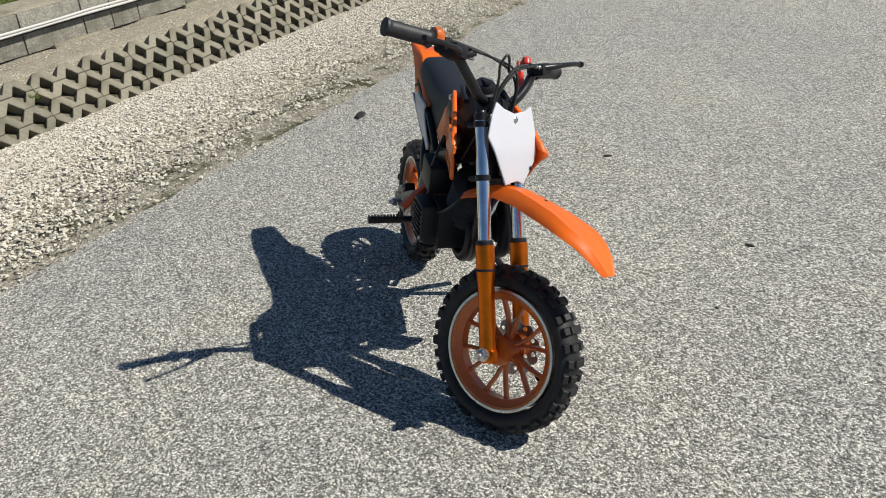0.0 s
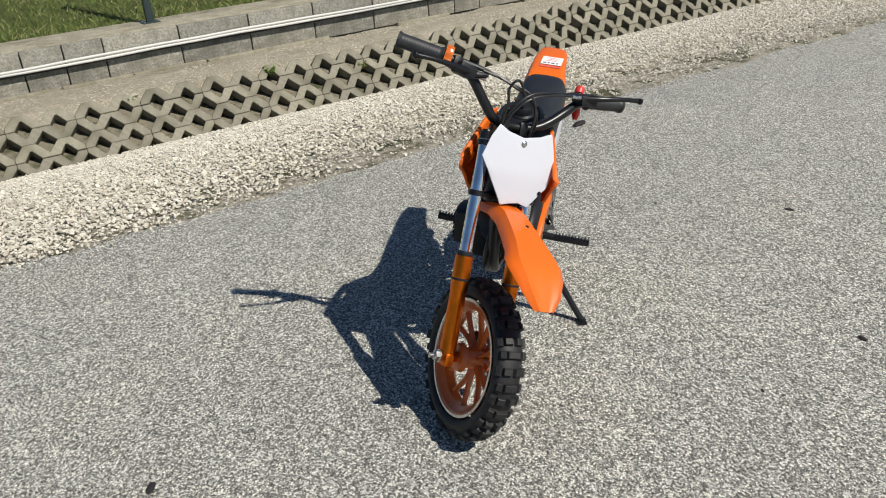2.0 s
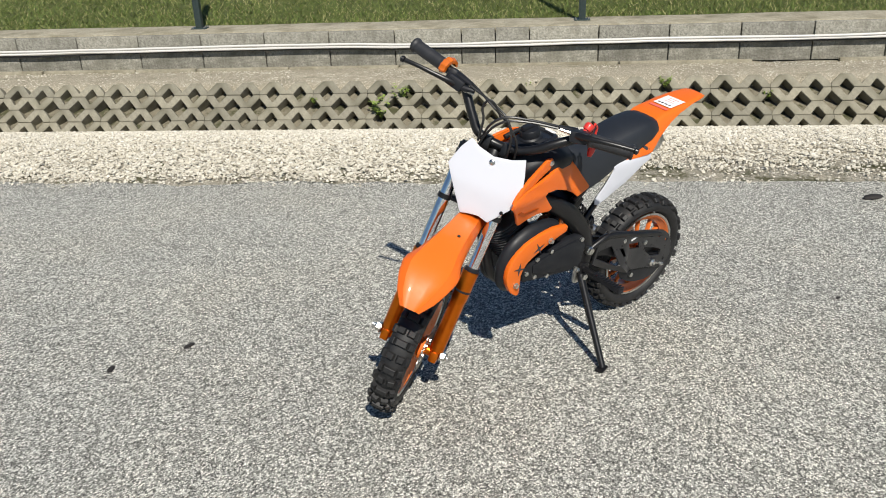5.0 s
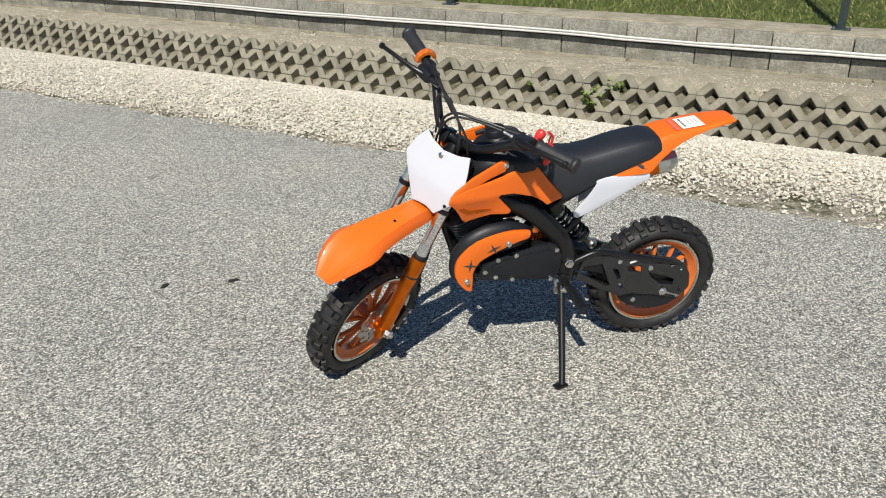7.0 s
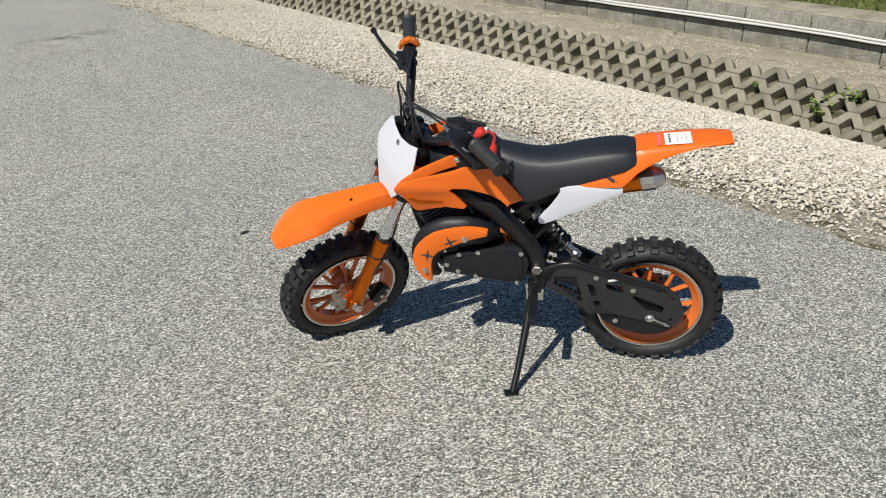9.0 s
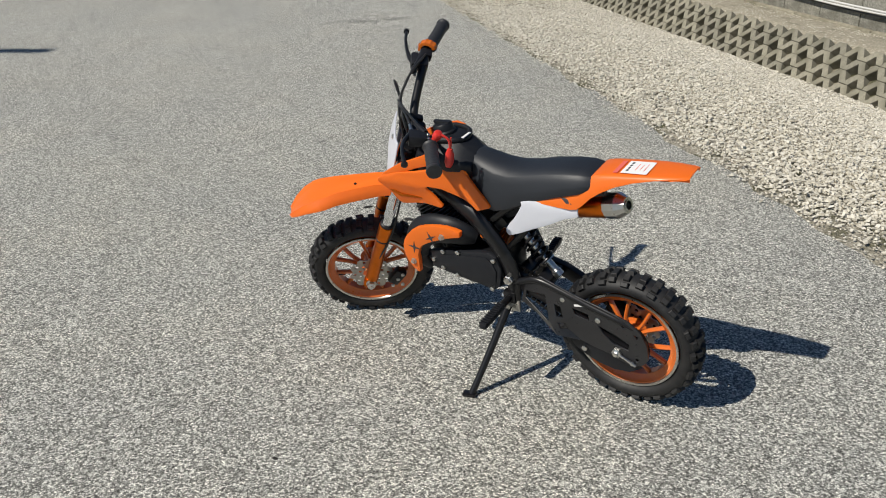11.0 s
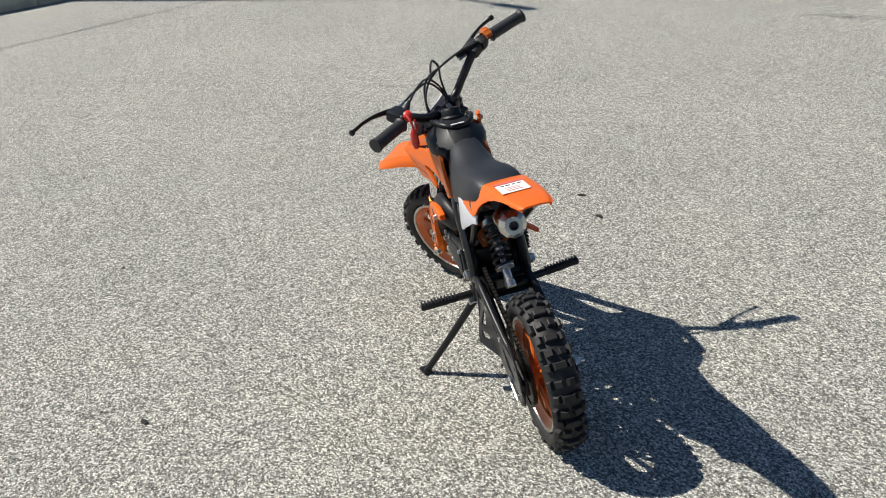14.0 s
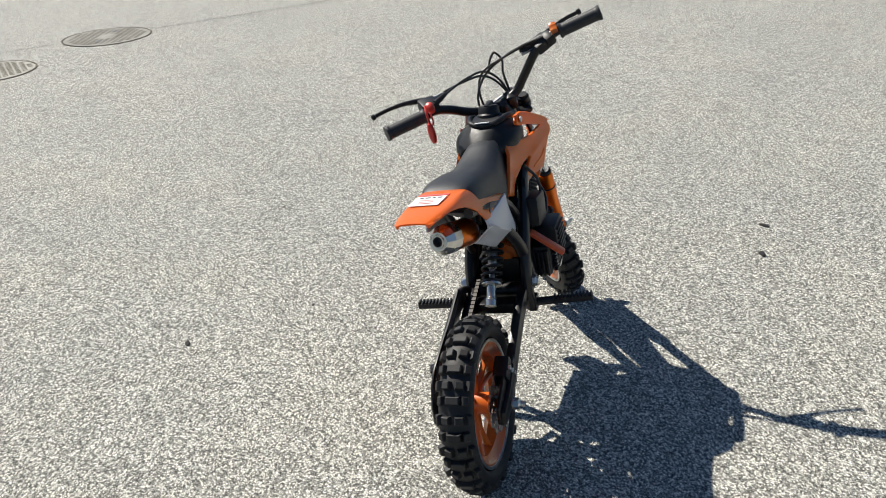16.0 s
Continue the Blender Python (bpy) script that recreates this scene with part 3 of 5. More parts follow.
def wheel(name, label, at, tyre_r, width, disc_side, nut_y):
    """A spoked orange wheel with its knobbly tyre; the axle lies along y."""
    rim_r = 0.136
    prof = []
    for a in np.linspace(-2.35, 2.35, 22):
        prof.append((width / 2 * math.sin(a) * 1.0, rim_r + 0.020 + (tyre_r - 0.008 - rim_r - 0.020) * math.cos(a)))
    prof = [(h, max(r, rim_r - 0.006)) for h, r in prof]
    w = part(name, lathe([(-0.026, rim_r - 0.002), (-0.026, rim_r - 0.010), (-0.018, rim_r - 0.016), (-0.012, rim_r - 0.026), (0.012, rim_r - 0.026), (0.018, rim_r - 0.016), (0.026, rim_r - 0.010), (0.026, rim_r - 0.002), (0.012, rim_r - 0.012), (-0.012, rim_r - 0.012)], (0, 0, 0), (0, 1, 0), 64, True), RIM_ORANGE, bike, label, at)
    part("tyre", lathe(prof, (0, 0, 0), (0, 1, 0), 72, True), TYRE, w, "black knobbly off-road tyre")
    for sgn in (-1, 1):
        part("rim_edge", lathe([(sgn * 0.0255, rim_r - 0.0065), (sgn * 0.0285, rim_r - 0.0055), (sgn * 0.0285, rim_r + 0.0005), (sgn * 0.0255, rim_r + 0.0005)], (0, 0, 0), (0, 1, 0), 64, True), STEEL, w, "bare silver rim lip")
    for sgn in (-1, 1):
        for h, r in ((0.0305, 0.1475), (0.0335, 0.1560)):
            part("sidewall_ring", lathe([(sgn * (h * width / 0.070 - 0.002), r), (sgn * (h * width / 0.070 + 0.0012), r + 0.0004), (sgn * (h * width / 0.070 + 0.0012), r + 0.0018), (sgn * (h * width / 0.070 - 0.002), r + 0.0024)], (0, 0, 0), (0, 1, 0), 64, True), TYRE, w)
    tread = bmesh.new()
    steps = 34
    rng = np.random.default_rng(int(width * 1e4))
    for k in range(steps):
        a = 2 * math.pi * (k + 0.12 * float(rng.uniform(-1, 1))) / steps
        if k % 2:
            rows = ((-0.02, 0.028, 0.0150), (-0.86, 0.013, 0.0165), (0.86, 0.013, 0.0165))
        else:
            rows = ((-0.44, 0.0165, 0.0145), (0.44, 0.0165, 0.0145), (-1.16, 0.011, 0.0190), (1.16, 0.011, 0.0190))
        for side, wy, wl in rows:
            t = side * 0.80
            y = width / 2 * math.sin(t)
            r = rim_r + 0.020 + (tyre_r - 0.008 - rim_r - 0.020) * math.cos(t)
            rot = Matrix.Rotation(-a, 3, "Y") @ Matrix.Rotation(-t * 0.95, 3, "X")
            off = Matrix.Rotation(-a, 3, "Y") @ Vector((0, y, r))
            lo, hi = -0.006, 0.0085 + 0.0012 * float(rng.uniform(-1, 1))
            foot = [tread.verts.new(off + rot @ Vector((p * wl * 0.60, q * wy * 0.60, lo))) for p, q in ((-1, -1), (1, -1), (1, 1), (-1, 1))]
            knee = [tread.verts.new(off + rot @ Vector((p * wl * 0.50, q * wy * 0.50, hi - 0.0014))) for p, q in ((-1, -1), (1, -1), (1, 1), (-1, 1))]
            crown = [tread.verts.new(off + rot @ Vector((p * wl * 0.41, q * wy * 0.42, hi))) for p, q in ((-1, -1), (1, -1), (1, 1), (-1, 1))]
            for lower, upper in ((foot, knee), (knee, crown)):
                for i in range(4):
                    j = (i + 1) % 4
                    tread.faces.new((lower[i], lower[j], upper[j], upper[i]))
            tread.faces.new(crown)
    part("tread", finish(tread, "tread", TYRE, 28, False), TYRE, w)
    # spokes stand in pairs that meet at the hub
    for k in range(6):
        a = 2 * math.pi * (k + 0.25) / 6
        for way in (-1, 1):
            root = Vector((math.cos(a + 0.10 * way), 0, math.sin(a + 0.10 * way)))
            tip = Vector((math.cos(a + 0.262 * way), 0, math.sin(a + 0.262 * way)))
            part("spoke", tube([root * 0.024 + Vector((0, 0.011, 0)), root.lerp(tip, 0.35).normalized() * 0.062 + Vector((0, 0.009, 0)), tip * (rim_r - 0.017)], [0.0062, 0.0050, 0.0054], 8, 4, 1.5), RIM_ORANGE, w)
    part("valve", tube([Vector((0.80, 0.006, -0.60)) * (rim_r - 0.022), Vector((0.80, 0.030, -0.60)) * (rim_r - 0.036), Vector((0.80, 0.10, -0.60)) * (rim_r - 0.046)], [0.0042, 0.0036, 0.0030], 8, 3), BLACK_PL, w, "black rubber valve stem")
    part("hub", lathe([(-0.042, 0.016), (-0.040, 0.030), (-0.028, 0.034), (-0.024, 0.024), (0.024, 0.024), (0.028, 0.034), (0.040, 0.030), (0.042, 0.016)], (0, 0, 0), (0, 1, 0), 28), RIM_ORANGE, w)
    part("axle", lathe([(-nut_y - 0.023, 0.0062), (nut_y + 0.013, 0.0062)], (0, 0, 0), (0, 1, 0), 12), STEEL, w)
    for sgn in (-1, 1):
        part("axle_washer", lathe([(0, 0.0150), (0.0022, 0.0150)], (0, sgn * (nut_y - (0.002 if sgn < 0 else 0.006)), 0), (0, sgn, 0), 20), STEEL, w)
        part("axle_nut", lathe([(0, 0.0125), (0.010, 0.0125), (0.012, 0.009), (0.015, 0.0065)], (0, sgn * (nut_y - (0.0 if sgn < 0 else 0.004)), 0), (0, sgn, 0), 6), STEEL, w)
        part("axle_spacer", lathe([(0.042, 0.013), (0.056, 0.013)], (0, 0, 0), (0, sgn, 0), 16), ANODIZED, w)
    # wave brake disc
    outer = []
    for k in range(96):
        a = 2 * math.pi * k / 96
        r = 0.0605 + 0.0040 * max(-0.6, min(0.6, math.sin(10 * a))) / 0.6
        outer.append((r * math.cos(a), r * math.sin(a)))
    slots = []
    for k in range(10):
        a = 2 * math.pi * (k + 0.5) / 10
        slots.append([(r * math.cos(a + d), r * math.sin(a + d)) for r, d in ((0.047, -0.12), (0.055, -0.07), (0.0555, 0.05), (0.048, 0.12), (0.045, 0.04))])
    for k in range(10):
        a = 2 * math.pi * k / 10
        slots.append(circle(0.0345 * math.cos(a), 0.0345 * math.sin(a), 0.0048, 8))
    part("brake_disc", holed(outer, slots + [circle(0, 0, 0.017)], 0.0028, lambda p, q, c: (p, disc_side * (0.038 + c), q), 0), DISC, w, "wavy drilled steel brake disc")
    for k in range(5):
        a = 2 * math.pi * (k + 0.5) / 5
        c = (0.0225 * math.cos(a), disc_side * 0.040, 0.0225 * math.sin(a))
        part("disc_bolt", lathe([(0, 0.0042), (0.003, 0.0042), (0.0045, 0.0025)], c, (c[0], disc_side * 1.0, c[2]), 6), STEEL, w)
    return w


wheel("rear_wheel", "orange spoked wheel", pose(0, 0, 0.187), 0.187, 0.072, -1, 0.076)
front = wheel("front_wheel", "orange spoked wheel", FORK @ pose(FX, 0, 0), 0.187, 0.066, 1, 0.0865)

# fork legs, clamps
for sgn in (-1, 1):
    part("fork_slider", lathe([(-0.012, 0.012), (-0.008, 0.0175), (0.020, 0.0185), (0.150, 0.0185), (0.155, 0.0200), (0.222, 0.0205), (0.232, 0.0205), (0.234, 0.016)], (FX, sgn * FY, 0), (FX, sgn * FY, 1), 24), ANODIZED, bike, "orange anodised lower fork leg", FORK)
    part("fork_lug", box((FX + 0.004, sgn * (FY + 0.001), -0.006), (0.034, 0.022, 0.030), None, 0.006), ANODIZED, bike, "", FORK)
    part("fork_tube", lathe([(0.225, 0.0145), (0.500, 0.0145)], (FX, sgn * FY, 0), (FX, sgn * FY, 1), 24), CHROME, bike, "polished chrome upper fork tube", FORK)
    part("fork_seal", lathe([(0.230, 0.0185), (0.240, 0.0185), (0.243, 0.0155)], (FX, sgn * FY, 0), (FX, sgn * FY, 1), 24), BLACK_PL, bike, "", FORK)
    part("fork_cap", lathe([(0.496, 0.0156), (0.510, 0.0156), (0.513, 0.012), (0.517, 0.011)], (FX, sgn * FY, 0), (FX, sgn * FY, 1), 20), BLACK, bike, "", FORK)
    part("slider_tie", lathe([(0.176, 0.0198), (0.177, 0.0212), (0.181, 0.0212), (0.182, 0.0198)], (FX, sgn * FY, 0), (FX, sgn * FY, 1), 20), BLACK_PL, bike, "thin black cable tie", FORK)
    part("cable_tie", lathe([(0.372, 0.0158), (0.378, 0.0158)], (FX, sgn * FY, 0), (FX, sgn * FY, 1), 20), BLACK_PL, bike, "", FORK)
for z, h in ((0.375, 0.015), (0.488, 0.015)):
    c = box((0.006, 0, z), (0.036, 0.140, h * 0.85), None, 0.006)
    for sgn in (-1, 1):
        add_lathe(c, [(-h * 0.42, 0.0160), (-h * 0.36, 0.0172), (h * 0.36, 0.0172), (h * 0.42, 0.0160)], (FX, sgn * FY, z), (FX, sgn * FY, 1), 20)
    part("fork_clamp", c, BLACK, bike, "black triple clamp", FORK)
part("steering_head", lathe([(0.362, 0.024), (0.372, 0.026), (0.50, 0.026), (0.53, 0.016), (0.545, 0.010)], (-0.004, 0, 0), (-0.004, 0, 1), 24), BLACK, bike, "", FORK)

# handlebar with its grips, levers and cables
bar = [(-0.040, -0.276, 0.669), (-0.016, -0.220, 0.660), (0.002, -0.179, 0.651), (0.008, -0.128, 0.630), (0.014, -0.080, 0.575), (0.015, -0.050, 0.545), (0.012, 0.0, 0.536), (0.018, 0.052, 0.542), (0.022, 0.088, 0.561), (0.023, 0.127, 0.593), (0.013, 0.165, 0.621), (0.001, 0.200, 0.632), (-0.001, 0.290, 0.643)]
part("handlebar", tube(bar, 0.0112, 14, 6), BLACK, bike, "black steel handlebar", FORK)
for y in (-0.025, 0.025):
    part("bar_clamp", box((0.010, y, 0.532), (0.038, 0.022, 0.036), None, 0.006), BLACK, bike, "", FORK)
GRIP = {}
for sgn in (-1, 1):
    a, b = (Vector((0.001, 0.192, 0.631)), Vector((-0.001, 0.296, 0.644))) if sgn > 0 else (Vector((-0.006, -0.188, 0.654)), Vector((-0.043, -0.283, 0.670)))
    prof = [(0.0, 0.0170), (0.004, 0.0195), (0.008, 0.0165)]
    for k in range(14):
        h = 0.010 + k * 0.0062
        prof += [(h, 0.0162), (h + 0.002, 0.0158), (h + 0.004, 0.0162)]
    prof += [(0.0985, 0.0168), (0.101, 0.0188), (0.106, 0.0182), (0.107, 0.010)]
    GRIP[sgn] = part("grip", lathe(prof, a, b, 22), RUBBER_GRIP, bike, "ribbed black rubber grip", FORK)
    # lever perch and lever
    seat_at = Vector((0.030, 0.170, 0.630)) if sgn > 0 else Vector((0.018, -0.145, 0.632))
    part("lever_perch", box(seat_at, (0.046, 0.044, 0.028), Euler((sgn * 0.2, 0.1, 0)).to_matrix(), 0.007), BLACK_PL, bike, "", FORK)
    reach = [(0.048, 0.162, 0.631), (0.062, 0.190, 0.636), (0.070, 0.220, 0.642), (0.072, 0.255, 0.648), (0.069, 0.292, 0.653)] if sgn > 0 else [(0.030, -0.134, 0.628), (0.043, -0.162, 0.629), (0.050, -0.195, 0.631), (0.053, -0.235, 0.633), (0.050, -0.271, 0.633)]
    lever = tube(reach, [0.0085, 0.0075, 0.0058, 0.0052, 0.0056], 10, 5, 0.8)
    add_lathe(lever, [(0.0, 0.004), (0.003, 0.0078), (0.009, 0.0078), (0.012, 0.004)], reach[-1], Vector(reach[-1]) + Vector((0, sgn, 0)), 12)
    part("brake_lever", finish(lever, "brake_lever", BLACK, 40), BLACK, bike, "", FORK)
    root = Vector((0.044, 0.152, 0.631)) if sgn > 0 else Vector((0.026, -0.124, 0.624))
    part("cable_adjuster", lathe([(0, 0.0055), (0.010, 0.0055), (0.011, 0.004), (0.030, 0.004)], root, root + Vector((0.006, -sgn * 0.046, -0.003)), 10), STEEL, bike, "silver cable adjuster", FORK)
grip_a, grip_d = Vector((-0.001, -0.177, 0.651)), (Vector((-0.043, -0.283, 0.670)) - Vector((-0.001, -0.177, 0.651))).normalized()
g1 = Vector((1, 0, 0)) - grip_d * grip_d.x
g1.normalize()
g2 = grip_d.cross(g1)
if g2.z < 0:
    g2 = -g2
arc = []
for k in range(19):
    a = radians(-30 + 170 * k / 18)
    out = math.cos(a) * g1 + math.sin(a) * g2
    wob = 0.0012 * math.sin(k * 2.1)
    arc.append([grip_a + grip_d * h + out * (r + wob) for h, r in ((-0.006, 0.0180), (-0.005, 0.0255), (0.004, 0.0280), (0.012, 0.0255), (0.013, 0.0180))])
part("throttle_collar", loft(arc), AMBER, bike, "translucent orange throttle collar", FORK)
part("throttle_housing", box((0.004, -0.162, 0.644), (0.034, 0.026, 0.030), Euler((-0.2, 0, 0)).to_matrix(), 0.009), BLACK_PL, bike, "", FORK)
part("kill_switch", lathe([(0.0, 0.008), (0.008, 0.008), (0.009, 0.0108), (0.020, 0.0114), (0.025, 0.0092), (0.027, 0.005)], (-0.008, 0.176, 0.640), (-0.018, 0.188, 0.70), 18), RED, bike, "red stop switch with lanyard", FORK)
for y in (0.168, 0.182):
    part("switch_bolt", lathe([(0, 0.0042), (0.004, 0.0042), (0.0055, 0.0025)], (0.008, y, 0.642), (0.012, y, 0.70), 8), STEEL, bike, "", FORK)
for root, tip in (((0.014, -0.150, 0.648), (0.034, -0.104, 0.640)), ((0.030, -0.126, 0.626), (0.036, -0.094, 0.630)), ((0.014, 0.158, 0.638), (0.036, 0.116, 0.632))):
    part("cable_boot", tube([root, Vector(root).lerp(Vector(tip), 0.5), tip], [0.0085, 0.0072, 0.0042], 10, 3), BLACK_PL, bike, "", FORK)
key = tube([(-0.016, 0.190, 0.668), (-0.034, 0.197, 0.662), (-0.042, 0.200, 0.645), (-0.044, 0.202, 0.630)], 0.0030, 8, 5)
add_tube(key, [(-0.040, 0.190, 0.664), (-0.046, 0.192, 0.640), (-0.044, 0.203, 0.628)], 0.0022, 8, 5)
add_tube(key, [(-0.043, 0.202, 0.640), (-0.046, 0.204, 0.626), (-0.050, 0.207, 0.606), (-0.052, 0.208, 0.592)], [0.0060, 0.0108, 0.0112, 0.0070], 12, 4, 0.8)
part("lanyard", finish(key, "lanyard", RED, 40), RED, bike, "red coiled lanyard and clip", FORK)
CABLES = [
    [(0.036, -0.108, 0.638), (0.052, -0.055, 0.626), (0.068, 0.002, 0.606), (0.056, 0.030, 0.565), (0.030, 0.036, 0.50), (0.010, 0.045, 0.40), (0.006, 0.074, 0.24), (0.016, 0.084, 0.16), (0.030, 0.078, 0.08)],
    [(0.048, 0.118, 0.629), (0.058, 0.060, 0.618), (0.066, 0.005, 0.598), (0.050, -0.026, 0.560), (0.020, -0.040, 0.50), (-0.05, -0.040, 0.42)],
    [(0.006, -0.150, 0.655), (0.034, -0.100, 0.642), (0.056, -0.050, 0.622), (0.062, 0.002, 0.598), (0.042, 0.044, 0.56), (0.0, 0.052, 0.50), (-0.05, 0.050, 0.45)],
    [(0.012, 0.160, 0.640), (0.036, 0.110, 0.632), (0.058, 0.055, 0.622), (0.070, 0.0, 0.606), (0.056, -0.030, 0.570), (0.020, -0.036, 0.52), (0.0, -0.035, 0.48)],
    [(0.062, -0.010, 0.600), (0.078, -0.030, 0.622), (0.084, -0.048, 0.628), (0.072, -0.057, 0.606), (0.060, -0.046, 0.580), (0.040, -0.042, 0.53)],
]
for pts in CABLES:
    part("cable", tube(pts, 0.0030, 8, 7), CABLE, bike, "black control cable", FORK)

# number plate
outline = [(-0.054, 0.533), (-0.030, 0.521), (0.010, 0.513), (0.052, 0.522), (0.082, 0.535), (0.094, 0.500), (0.106, 0.455), (0.094, 0.412), (0.056, 0.362), (0.030, 0.368), (0.006, 0.364), (-0.014, 0.358), (-0.050, 0.408), (-0.085, 0.458), (-0.070, 0.505)]
part("number_plate", plate(outline, 0.004, lambda a, b, c: (0.0575 + c - 0.16 * (0.43 - b) * (b < 0.43), a, b), 3, 0.0015, lambda a, b: -0.5 * (a - 0.008) ** 2), WHITE, bike, "blank white plastic number plate", FORK)
part("plate_screw", lathe([(0, 0.0045), (0.0015, 0.0045), (0.003, 0.003)], (0.0555, 0.078, 0.398), (1, 0.078, 0.398), 10), BLACK, bike, "", FORK)
part("plate_screw", lathe([(0, 0.007), (0.002, 0.007), (0.004, 0.004)], (0.0615, 0.012, 0.500), (1, 0.012, 0.500), 12), STEEL, bike, "", FORK)

# front fender: an arched blade over the wheel
ring = []
for x, z, w, drop in ((-0.078, 0.340, 0.018, 0.004), (-0.070, 0.345, 0.029, 0.009), (-0.045, 0.353, 0.034, 0.017), (-0.010, 0.360, 0.034, 0.025), (0.030, 0.362, 0.035, 0.031), (0.080, 0.348, 0.038, 0.034), (0.130, 0.323, 0.044, 0.034), (0.180, 0.295, 0.053, 0.031), (0.220, 0.266, 0.065, 0.025), (0.236, 0.253, 0.0665, 0.021), (0.258, 0.228, 0.059, 0.015), (0.275, 0.197, 0.045, 0.009), (0.286, 0.166, 0.023, 0.004)):
    row = []
    for k in range(13):
        t = -1 + k / 6
        y = w * math.sin(t * 1.5) / math.sin(1.5)
        lift = -drop * (abs(t) ** 2.4)
        ridge = 0.005 * max(0, 1 - abs(abs(t) - 0.5) / 0.18)
        slope = Vector((0.30, 0, 1)).normalized() if x < 0.2 else Vector((0.85, 0, 0.52))
        y += float(np.interp(x, [0.0, 0.08, 0.18, 0.25], [0.012, 0.010, 0.0, -0.004]))
        row.append(Vector((x, y, z)) + slope * (lift + ridge))
    ring.append(row)
part("front_fender", shell(loft(ring, False, False), 0.0035), ORANGE, bike, "glossy orange plastic front fender", FORK, 40)
part("fender_bolt", lathe([(0, 0.0042), (0.002, 0.0035)], (0.130, 0.016, 0.3225), (0.20, 0.016, 0.5), 8), BLACK, bike, "", FORK)

# brake caliper in front
caliper = part("brake_caliper", box((-0.048, 0.054, 0.020), (0.034, 0.026, 0.056), Euler((0, -0.35, 0)).to_matrix(), 0.006), BLACK, bike, "black front brake caliper", FORK)
for x, z in ((-0.041, -0.009), (-0.060, 0.042), (-0.068, 0.002), (-0.050, 0.020)):
    part("caliper_bolt", lathe([(0, 0.0055), (0.004, 0.0055), (0.006, 0.003)], (x, 0.067, z), (x, 1, z), 8), STEEL, caliper)

# ---------- frame ----------
for sgn in (-1, 1):
    part("frame_spar", tube([(0.605, sgn * 0.022, 0.560), (0.540, sgn * 0.040, 0.535), (0.450, sgn * 0.050, 0.495), (0.375, sgn * 0.060, 0.452), (0.315, sgn * 0.064, 0.385), (0.288, sgn * 0.066, 0.320), (0.287, sgn * 0.066, 0.255)], [0.018, 0.020, 0.023, 0.025, 0.025, 0.023, 0.019], 12, 5, 0.62), BLACK, bike, "black painted steel frame spar")
    part("subframe", tube([(0.345, sgn * 0.050, 0.470), (0.270, sgn * 0.052, 0.530), (0.150, sgn * 0.050, 0.575), (0.045, sgn * 0.040, 0.605)], 0.010, 10, 4), BLACK, bike, "")
    part("subframe_strut", tube([(0.300, sgn * 0.055, 0.400), (0.235, sgn * 0.054, 0.480), (0.165, sgn * 0.052, 0.565)], 0.008, 10, 3), BLACK, bike, "")
    part("pivot_bolt", lathe([(0.064, 0.013), (0.088, 0.013), (0.090, 0.010), (0.094, 0.010)], (0.291, 0, 0.321), (0.291, sgn, 0.321), 6), STEEL, bike, "")
    # swingarm leg: arched beam with a bracket for the axle
    beam = [(0.300, 0.295), (0.300, 0.328), (0.200, 0.308), (0.100, 0.262), (0.010, 0.215), (-0.050, 0.200), (-0.055, 0.172), (0.010, 0.175), (0.100, 0.222), (0.200, 0.268)]
    part("swingarm", plate(beam, 0.020, xz(0.050, sgn), 0, 0.004), BLACK, bike, "black arched swingarm beam")
    drop_out = [(0.052, 0.225), (0.060, 0.190), (0.030, 0.165), (-0.030, 0.160), (-0.058, 0.180), (-0.055, 0.215), (-0.01, 0.235), (0.02, 0.250)]
    part("axle_bracket", plate(drop_out, 0.006, xz(0.054, sgn), 0, 0.0015), BLACK, bike, "")
    adj = lathe([(0, 0.0034), (0.046, 0.0034), (0.047, 0.0058), (0.053, 0.0058), (0.054, 0.0034), (0.060, 0.0034)], (0.004, 0.0815 if sgn > 0 else -0.0640, 0.191), (-0.04, 0.0815 if sgn > 0 else -0.0640, 0.171), 8)
    part("chain_adjuster", adj, STEEL, bike, "")
part("down_tube", tube([(0.628, 0, 0.530), (0.612, 0, 0.450), (0.585, 0, 0.36), (0.560, 0, 0.290), (0.500, 0, 0.262), (0.290, 0, 0.258)], 0.014, 12, 5), BLACK, bike, "")
part("frame_gusset", plate([(0.62, 0.56), (0.60, 0.47), (0.50, 0.49), (0.42, 0.50), (0.52, 0.55)], 0.008, lambda a, b, c: (a, c - 0.004, b), 0, 0.002), BLACK, bike, "")
part("pivot_tube", lathe([(-0.068, 0.020), (0.068, 0.020)], (0.288, 0, 0.300), (0.288, 1, 0.300), 18), BLACK, bike, "")
part("swingarm_bridge", box((0.225, 0, 0.296), (0.04, 0.10, 0.026), None, 0.006), BLACK, bike, "")
part("shock_mount", box((0.325, 0, 0.458), (0.04, 0.10, 0.024), Euler((0, 0.8, 0)).to_matrix(), 0.005), BLACK, bike, "")

